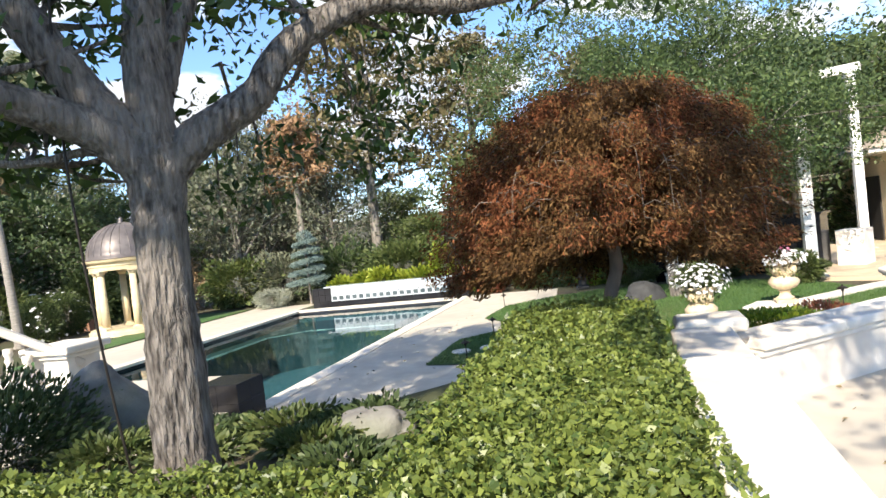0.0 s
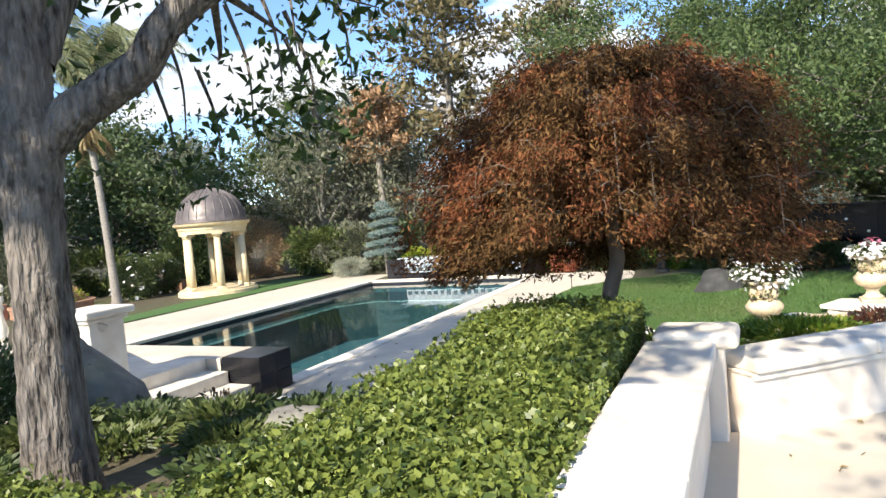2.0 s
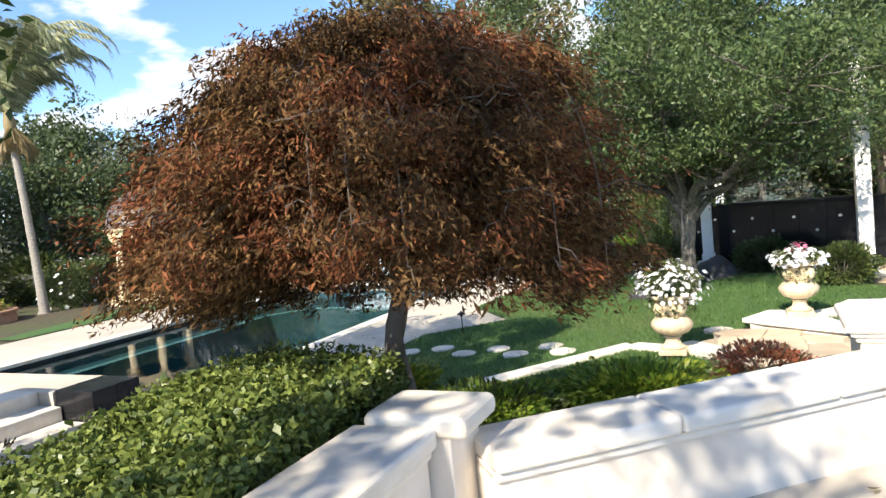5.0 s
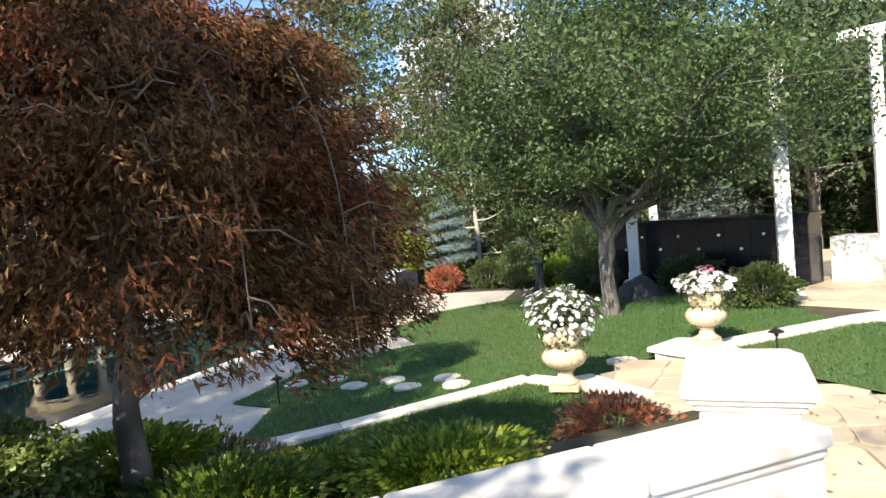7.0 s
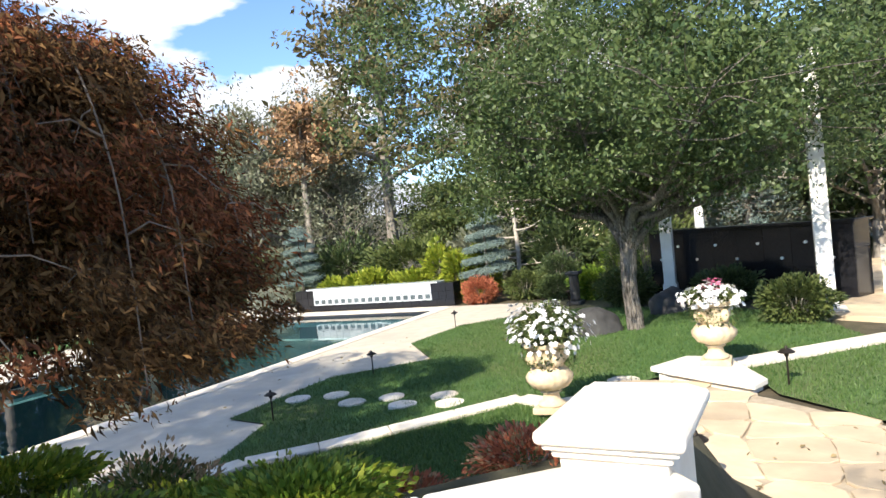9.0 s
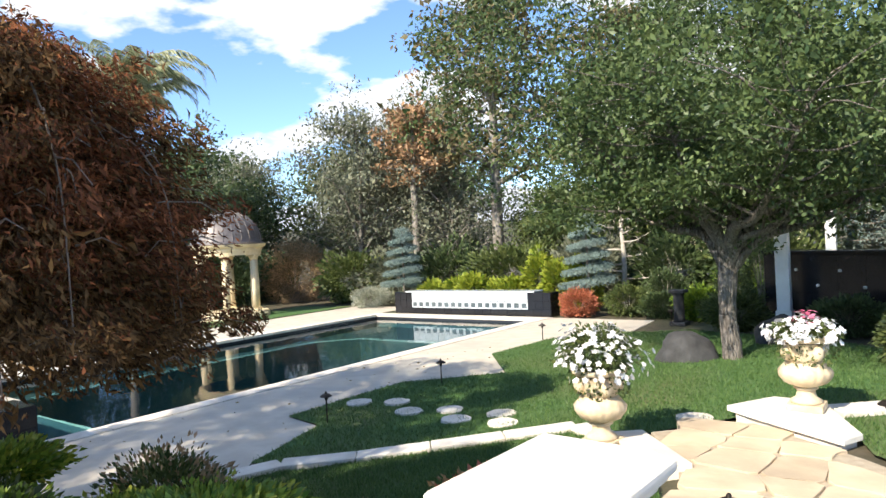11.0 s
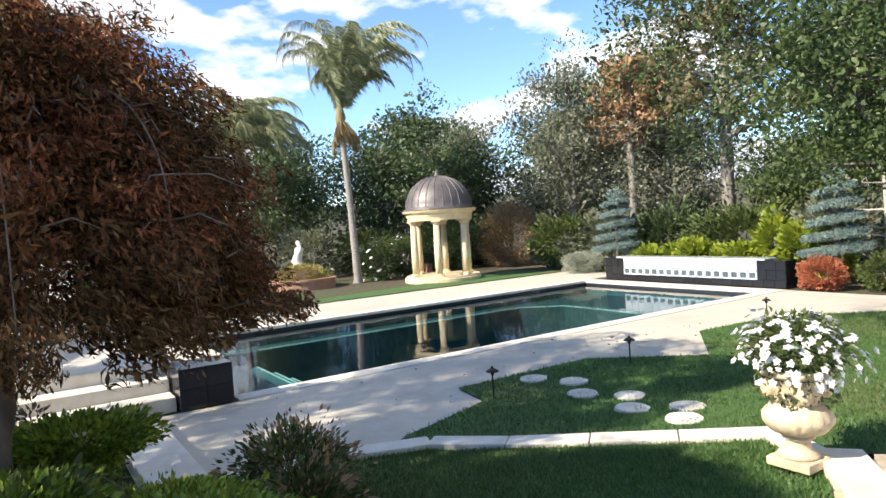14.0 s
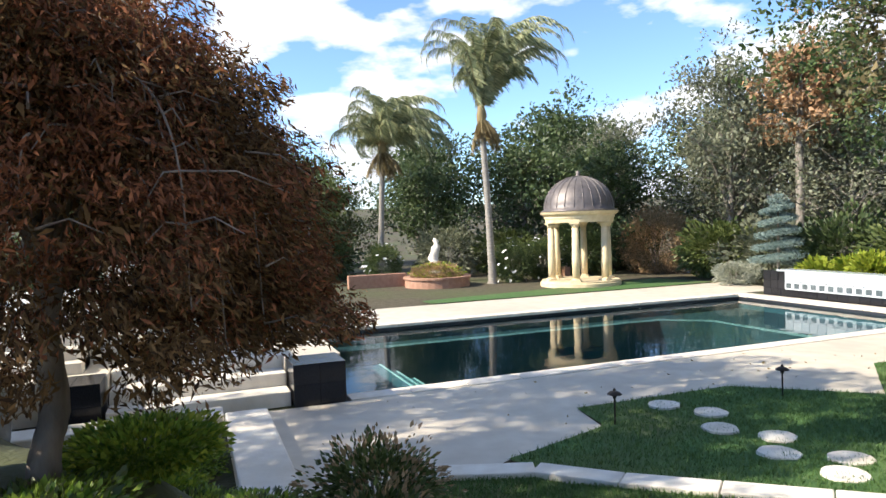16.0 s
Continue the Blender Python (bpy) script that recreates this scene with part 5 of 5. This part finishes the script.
# lawn oak
lawn_oak = thing("live_oak", "broad live oak on the lawn with dense dark green foliage", "tree", (6.9, 6.95, 0.08))
g = rng(17)
lines = [smooth_line([(0, 0, -0.2, 0.22), (0.02, 0, 0.15, 0.165), (-0.03, 0, 0.9, 0.135), (0.0, 0, 1.6, 0.15), (0.02, 0.02, 2.15, 0.1)], 8)]
tips = []
for i in range(11):
    a = i * 2.399 + 0.4
    out = (0.6 + 0.4 * (i % 3)) * 1.35
    h0 = 1.5 + 0.1 * (i % 5)
    top = 4.2 + 1.9 * g.random() if i % 3 == 0 else 3.0 + 1.6 * g.random()
    r0 = 0.105 if i < 5 else 0.075
    d = np.array([math.cos(a), math.sin(a)])
    ln_ = smooth_line([(0, 0, h0, r0), (*(d * out * 0.3), h0 + 0.6, r0 * 0.85), (*(d * out * 0.9), (h0 + top) / 2, r0 * 0.6), (*(d * out * 1.6), top, r0 * 0.3), (*(d * out * 2.1), top + 0.5, 0.012)], 6)
    lines.append(ln_)
    for k in range(8, len(ln_), 2):
        b = ln_[k]
        for _ in range(4):
            e = b[:3] + np.array([g.normal(0, 0.75), g.normal(0, 0.75), g.uniform(-0.35, 0.9)])
            e[2] = max(e[2], 2.6 + g.uniform(0, 0.4))
            lines.append(smooth_line([(*b[:3], b[3] * 0.5), (*((b[:3] + e) / 2 + g.normal(0, 0.1, 3)), b[3] * 0.3 + 0.003), (*e, 0.004)], 3))
            tips += [e, e + g.normal(0, 0.25, 3), (b[:3] + e) / 2 + (0, 0, 0.3)]
for _ in range(330):
    d = g.normal(size=3)
    d /= np.linalg.norm(d)
    e = np.array([-0.7, -0.4, 4.8]) + d * np.array([4.6, 4.0, 2.7]) * g.uniform(0.72, 1.0)
    floor_z = 2.35 if e[0] + 0.6 * e[1] < -1.2 else 2.9
    if e[2] > floor_z:
        tips.append(e)
part("trunk", tubes(lines[:1], 12, 0.03, 17), BARK, lawn_oak, smooth=True)
main = [ln_ for ln_ in lines[1:] if len(ln_) > 20]
for ln_ in main:
    part("limb", tubes([ln_], 9, 0.03, 18), BARK, lawn_oak, smooth=True)
part("twig_frame", tubes([ln_ for ln_ in lines[1:] if len(ln_) <= 20], 6), BARK, lawn_oak, smooth=True)
part("crown", leaves(clumps(tips, 135000, 0.27, 18, 0.7), 0.07, 19, 0.15, 0.5), L_OAK, lawn_oak)
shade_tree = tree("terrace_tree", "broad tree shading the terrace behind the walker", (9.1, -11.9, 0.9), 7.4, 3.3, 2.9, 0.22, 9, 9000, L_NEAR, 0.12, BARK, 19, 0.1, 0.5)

# trees behind the garden
kinds = []
spec = [
    ("eucalyptus", "tall airy grey green gum tree behind the garden", 10.5, 2.0, 3.0, 0.2, 20, 8500, L_GREY, 0.17, 201, 0.16, 0.9, 0.5),
    ("olive_tree", "bare-looking grey olive tree with fine twigs", 7.0, 0.8, 3.0, 0.16, 22, 8000, L_GREY, 0.13, 202, 0.14, 0.8, 0.1),
    ("oak_tree", "dense dark green oak behind the garden", 8.5, 1.0, 3.6, 0.25, 20, 11000, L_DARK, 0.21, 203, 0.16, 0.6, 0.1),
    ("broadleaf_tree", "mid green broadleaf tree behind the border", 7.5, 0.8, 3.2, 0.2, 20, 11000, L_MID, 0.21, 204, 0.17, 0.6, 0.1),
    ("pine_tree", "tall pine with rust brown and green needles", 13.5, 4.0, 3.2, 0.25, 24, 7000, L_PINE, 0.22, 205, 0.1, 0.25, 0.0),
    ("rusty_pine", "pine with dying orange brown needles", 10.5, 5.0, 1.7, 0.18, 20, 3600, L_RUST, 0.2, 206, 0.13, 0.3, 0.0),
]
SPOTS = [
    # kind, x, y, turn, size
    (4, -5.6, 19.8, 0, 1.2), (5, -8.3, 17.6, 40, 0.95), (0, -11.8, 17.8, 10, 0.95), (0, -9.6, 20.8, 10, 1.0), (0, -12.5, 23, 80, 1.0), (4, -1.0, 23, 140, 1.1), (1, -11.5, 19.5, 0, 1.0), (1, -7.5, 19, 120, 0.95), (1, -14.5, 20, 60, 1.0),
    (2, -17.5, 15.5, 0, 0.8), (2, -20.5, 13, 90, 0.85), (0, -19.5, 17.5, 200, 0.8), (2, -24, 9, 30, 0.75), (3, -26, 4, 80, 0.75), (2, -28, -2, 10, 0.8), (3, -27, -8, 150, 0.9), (2, -22, 1, 60, 0.6),
    (3, -3.0, 19.4, 10, 0.5), (3, 0.5, 20, 70, 0.9), (2, 3.0, 23, 20, 1.0), (2, 6.5, 20, 190, 0.95), (3, 10, 23, 30, 1.15), (2, 13, 21, 60, 1.2), (3, 17, 24, 10, 1.3), (2, 7.5, 27, 250, 1.4), (2, 21, 22, 90, 1.3),
    (2, 12.0, 17.5, 140, 1.0), (4, 4.5, 27, 60, 1.05), (2, -13, 26, 70, 0.8), (3, -18, 24, 200, 1.2), (2, -25, 18, 130, 1.2), (2, -32, 12, 10, 1.1), (3, -34, 3, 220, 1.1), (2, -2.5, 29, 20, 0.7), (3, -8, 30, 90, 0.8), (2, -33, -8, 40, 1.2),
]
for k, x, y, turn, size in SPOTS:
    nm, lab, h, cl, sp, r0, nl, nf, lm, ls, sd, cp, rs, dr = spec[k]
    first = next((t for t, kk in kinds if kk == k), None)
    m = pose(x, y, -0.05, 0, 0, turn) @ Matrix.Scale(size, 4)
    if first is None:
        t = tree(nm, lab, (0, 0, 0), h, cl, sp, r0, nl, nf, lm, ls, BARK_GREY, sd, cp, rs, dr, "trees behind the garden")
        t.matrix_basis = m
        kinds.append((t, k))
    else:
        t = copy_thing(first, pose(x, y, -0.05, 0, 0, turn))
        t.scale = (size, size, size)

# blue spruce beyond the water wall
spruce = thing("blue_spruce", "blue grey spruce with tiered drooping branches", "tree", (8.6, 18.0, 0))
g = rng(301)
lines = [np.array([[0, 0, -0.1, 0.16], [0, 0, 2.5, 0.1], [0, 0, 5.2, 0.02]])]
pts = []
for i in range(80):
    u = (i + 0.5) / 80
    a = i * 2.399
    r = 2.3 * (1 - u) + 0.1
    z = 0.4 + 4.7 * u
    ln_ = smooth_line([(0, 0, z, 0.03), (r * 0.5 * math.cos(a), r * 0.5 * math.sin(a), z - 0.08, 0.018), (r * math.cos(a), r * math.sin(a), z - 0.05 + 0.1 * g.random(), 0.005)], 5)
    lines.append(ln_)
    for b in ln_[2:]:
        pts.append(b[:3])
        pts.append(b[:3] + (g.normal(0, 0.15), g.normal(0, 0.15), -0.08))
part("trunk", tubes(lines, 6), BARK_GREY, spruce)
part("crown", leaves(clumps(pts, 16000, 0.09, 302, 0.5), 0.09, 303, 0.1, 0.25), L_BLUE, spruce)


# small trees past the lawn
bare = thing("bare_tree", "leafless pale tree with level branches", "tree", (1.3, 16.4, 0))
g = rng(401)
lines = [smooth_line([(0, 0, -0.1, 0.1), (0.05, 0, 1.5, 0.08), (-0.05, 0.1, 3.2, 0.05), (0.05, 0.1, 4.8, 0.015)], 6)]
for i in range(16):
    z = 0.9 + 0.24 * i
    a = i * 2.399
    ln_ = 1.9 - 0.075 * i
    lines.append(smooth_line([(0, 0.03, z, 0.035), (ln_ * 0.5 * math.cos(a), ln_ * 0.5 * math.sin(a), z + 0.05, 0.022), (ln_ * math.cos(a), ln_ * math.sin(a), z + 0.3, 0.006)], 4))
    arm = lines[-1]
    for k in range(3):
        b = arm[3 + k]
        e = b[:3] + g.normal(0, 0.3, 3)
        lines.append(np.array([[*b[:3], 0.012], [*e, 0.003]]))
part("trunk", tubes(lines, 6, 0.04, 9), material("pale_bark", (0.5, 0.45, 0.38), 0.9, (0.34, 0.3, 0.25), 10, bump=0.4), bare, smooth=True)
for i, (x, y, h) in enumerate(((6.2, 12.8, 1.25), (5.4, 13.3, 1.0))):
    bush("cypress_shrub", "dark conical evergreen shrub", (x, y, gz(x, y)), (0.45, 0.45, h), 6000, L_DARK, 0.05, 190 + i, group="conical evergreens")
far_house = thing("far_house", "distant cream house with a red tiled roof", "house", (-4, 56, 0.5))
part("wall", a_box((-5, -3, 0), (5, 3, 4.6), 0.02), STUCCO, far_house)
bm = bmesh.new()
lo = [bm.verts.new(v) for v in ((-5.6, -3.6, 4.6), (5.6, -3.6, 4.6), (5.6, 3.6, 4.6), (-5.6, 3.6, 4.6))]
hi = [bm.verts.new(v) for v in ((-2.4, 0, 6.6), (2.4, 0, 6.6))]
for f in ((lo[0], lo[1], hi[1], hi[0]), (lo[1], lo[2], hi[1]), (lo[2], lo[3], hi[0], hi[1]), (lo[3], lo[0], hi[0])):
    bm.faces.new(f)
part("roof", bm, RED_ROOF, far_house)

# dry leaves on the paving
g = rng(501)
px = np.concatenate([g.uniform(6.9, 12.0, 260), g.uniform(8.6, 11.5, 60), g.uniform(0.5, 3.4, 60)])
py = np.concatenate([g.uniform(-10.0, -3.2, 260), g.uniform(-1.9, 1.2, 60), g.uniform(-1.5, 8.0, 60)])
pz = np.concatenate([np.full(260, TERRACE + 0.012), np.full(60, 0.385), np.full(60, 0.008)])
keep = ~((px > 6.7) & (px < 9.1) & (py > -4.7 + (px - 6.7) * 0.865))| (pz < 0.5)
litter = part("fallen_leaves", leaves(np.stack([px, py, pz], -1)[keep], 0.055, 502, 0.0, 0.5, 0.93, fold=0.1), L_PALM_DRY, None)
tagged(litter, "scattered dry brown leaves on the paving", "leaves", kind="stuff")


# boulders
def boulder(x, y, z, r, mat, seed, label):
    bm = bmesh.new()
    bmesh.ops.create_icosphere(bm, subdivisions=4, radius=1)
    for v in bm.verts:
        p = v.co.copy()
        k = 1 + 0.22 * noise.noise(p * 1.3 + Vector((seed, 0, 0))) + 0.07 * noise.noise(p * 4 + Vector((0, seed, 0)))
        v.co = Vector((p.x * r[0] * k, p.y * r[1] * k, max(-0.3, p.z) * r[2] * k))
    ob = solid("boulder", bm, mat, label, "rock", smooth=True)
    ob.location = (x, y, z)
    return ob


boulder(1.45, -5.25, gz(1.45, -5.25), (0.6, 0.55, 1.0), ROCK, 1, "large rounded grey boulder beside the oak")
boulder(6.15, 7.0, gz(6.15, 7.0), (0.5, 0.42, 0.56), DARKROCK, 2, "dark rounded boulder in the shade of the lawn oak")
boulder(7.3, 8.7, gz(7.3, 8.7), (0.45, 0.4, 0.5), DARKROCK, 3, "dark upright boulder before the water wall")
boulder(4.5, -2.0, gz(4.5, -2.0), (0.3, 0.22, 0.15), ROCK, 4, "small pale rock on the bank")
boulder(4.1, -5.6, gz(4.1, -5.6), (0.3, 0.2, 0.16), ROCK, 5, "small brown rock by the hedge")


# balustrade down to the spa terrace
def balustrade(a, b, n, label):
    rail = thing("balustrade", label, "balustrade", a, group="balustrades of the stair")
    d = Vector(b) - Vector(a)
    ln_ = math.hypot(d.x, d.y)
    yaw, tilt = math.degrees(math.atan2(d.y, d.x)), math.degrees(math.atan2(d.z, ln_))
    m = pose(0, 0, 0, 0, -tilt, 0)
    rail.rotation_euler = (0, 0, radians(yaw))
    full = d.length
    part("handrail", a_box((-0.1, -0.15, 0.72), (full + 0.1, 0.15, 0.82), 0.025, m), CAST, rail)
    part("bottom_rail", a_box((-0.1, -0.13, 0.0), (full + 0.1, 0.13, 0.1), 0.015, m), CAST, rail)
    prof = [(0.055, 0.09), (0.055, 0.13), (0.035, 0.16), (0.07, 0.27), (0.075, 0.33), (0.04, 0.46), (0.032, 0.54), (0.05, 0.58), (0.035, 0.62), (0.055, 0.66), (0.055, 0.73)]
    bm = lathe(prof, 12)
    mesh = bpy.data.meshes.new("baluster")
    bm.to_mesh(mesh)
    bm.free()
    finish(mesh, CAST, True)
    for i in range(n):
        u = (i + 0.5) / n
        part("baluster", mesh, CAST, rail, at=pose(ln_ * u, 0, d.z * u))


balustrade((-5.0, -2.3, 1.2), (-1.6, -4.05, 1.2), 14, "flat run of cream stone balustrade")
balustrade((-1.6, -4.05, 1.2), (-1.12, -3.5, 0.72), 4, "stone balustrade sloping down the stair")
newel = thing("newel_post", "broad square stone newel with an overhanging cap by the stair", "post", (-1.0, -3.15, 0.555))
part("shaft", a_box((-0.26, -0.26, 0), (0.26, 0.26, 0.9), 0.012), CAST, newel)
part("neck_moulding", a_box((-0.31, -0.31, 0.86), (0.31, 0.31, 0.92), 0.02), CAST, newel)
part("cap", a_box((-0.37, -0.37, 0.92), (0.37, 0.37, 1.02), 0.025), CAST, newel)
slab("landing", [(-8.0, -8.2), (-1.7, -8.2), (-1.46, -4.2), (-5.05, -2.15), (-8.0, -2.15)], 0.5, 1.2, CAST, "pale stone stair landing behind the balustrade")
stair_down = thing("landing_steps", "stone stair beside the sloping balustrade", "steps", kind="structure")
for i in range(3):
    part("step", a_box((-1.68, -5.6, 0.54), (-0.72 - 0.26 * i, -4.25, 0.54 + 0.165 * (i + 1)), 0.01), STONE, stair_down)

# garden beyond the pool
bed = thing("round_planter", "low round terracotta brick planter with autumn foliage", "planter", (-15.6, 6.4, 0))
part("planter_wall", lathe([(1.3, -0.05), (1.3, 0.3), (1.36, 0.3), (1.36, 0.38), (1.1, 0.38), (1.1, 0.25)], 30), TERRA, bed)
bush("planter_shrub", "orange and green foliage filling the round planter", (-15.6, 6.4, 0.25), (1.0, 1.0, 0.35), 5000, L_BRONZE, 0.07, 171, L_LIME)
statue = lathe([(0.34, 0), (0.34, 0.12), (0.24, 0.18), (0.24, 0.62), (0.32, 0.7), (0.32, 0.76), (0.2, 0.78), (0.22, 1.0), (0.17, 1.25), (0.19, 1.5), (0.08, 1.62), (0.11, 1.75), (0.05, 1.86)], 16)
for v in statue.verts:
    if v.co.z > 0.8:
        v.co += Vector((0.06 * math.sin(v.co.z * 5), 0.07 * math.cos(v.co.z * 4), 0)) + noise.noise_vector(v.co * 6) * 0.04
st = solid("garden_statue", statue, CAST, "weathered pale stone garden statue on a pedestal", "statue", smooth=True)
st.location = (-17.2, 6.9, 0)
solid("garden_wall", a_box((-20, 12.2, -0.1), (-15.5, 12.5, 0.42), 0.02), TERRA, "low terracotta brick wall behind the roses", "wall", "structure")
solid("garden_wall", a_box((-16.8, 3.0, -0.1), (-16.5, 5.4, 0.5), 0.02), TERRA, "low terracotta brick wall by the planter", "wall", "structure")

# clouds: a far curved backdrop of broken cumulus
def clouds():
    m = bpy.data.materials.new("cumulus")
    m.use_nodes = True
    n, link = m.node_tree.nodes, m.node_tree.links.new
    n.remove(n["Principled BSDF"])
    co = n.new("ShaderNodeTexCoord")
    mp = n.new("ShaderNodeMapping")
    mp.inputs["Scale"].default_value = (0.0042, 0.0042, 0.0105)
    mp.inputs["Location"].default_value = (3.1, 0.7, 0.4)
    link(co.outputs["Object"], mp.inputs[0])
    tex = n.new("ShaderNodeTexNoise")
    tex.inputs["Scale"].default_value, tex.inputs["Detail"].default_value, tex.inputs["Roughness"].default_value = 1.5, 9, 0.5
    link(mp.outputs[0], tex.inputs["Vector"])
    edge = n.new("ShaderNodeMapRange")
    edge.inputs[1].default_value, edge.inputs[2].default_value = 0.482, 0.538
    link(tex.outputs[0], edge.inputs[0])
    shade = n.new("ShaderNodeValToRGB")
    shade.color_ramp.elements[0].position, shade.color_ramp.elements[1].position = 0.5, 0.72
    shade.color_ramp.elements[0].color, shade.color_ramp.elements[1].color = (0.86, 0.88, 0.92, 1), (0.66, 0.71, 0.8, 1)
    link(tex.outputs[0], shade.inputs[0])
    glow = n.new("ShaderNodeEmission")
    glow.inputs[1].default_value = 0.72
    link(shade.outputs[0], glow.inputs[0])
    clear = n.new("ShaderNodeBsdfTransparent")
    mix = n.new("ShaderNodeMixShader")
    link(edge.outputs[0], mix.inputs[0])
    link(clear.outputs[0], mix.inputs[1])
    link(glow.outputs[0], mix.inputs[2])
    link(mix.outputs[0], n["Material Output"].inputs[0])
    a = np.linspace(radians(-5), radians(200), 60)
    e = np.linspace(0, radians(60), 24)
    ga, ge = np.meshgrid(a, e, indexing="ij")
    v = np.stack([700 * np.cos(ga) * np.cos(ge), 700 * np.sin(ga) * np.cos(ge), 700 * np.sin(ge)], -1).reshape(-1, 3)
    i, j = np.meshgrid(np.arange(59), np.arange(23), indexing="ij")
    f = np.stack([i * 24 + j, i * 24 + j + 1, (i + 1) * 24 + j + 1, (i + 1) * 24 + j], -1).reshape(-1, 4)
    ob = tagged(part("backdrop", raw(v, f), m, None, "", True), "broken white cumulus in a blue sky", "sky", kind="structure")


clouds()
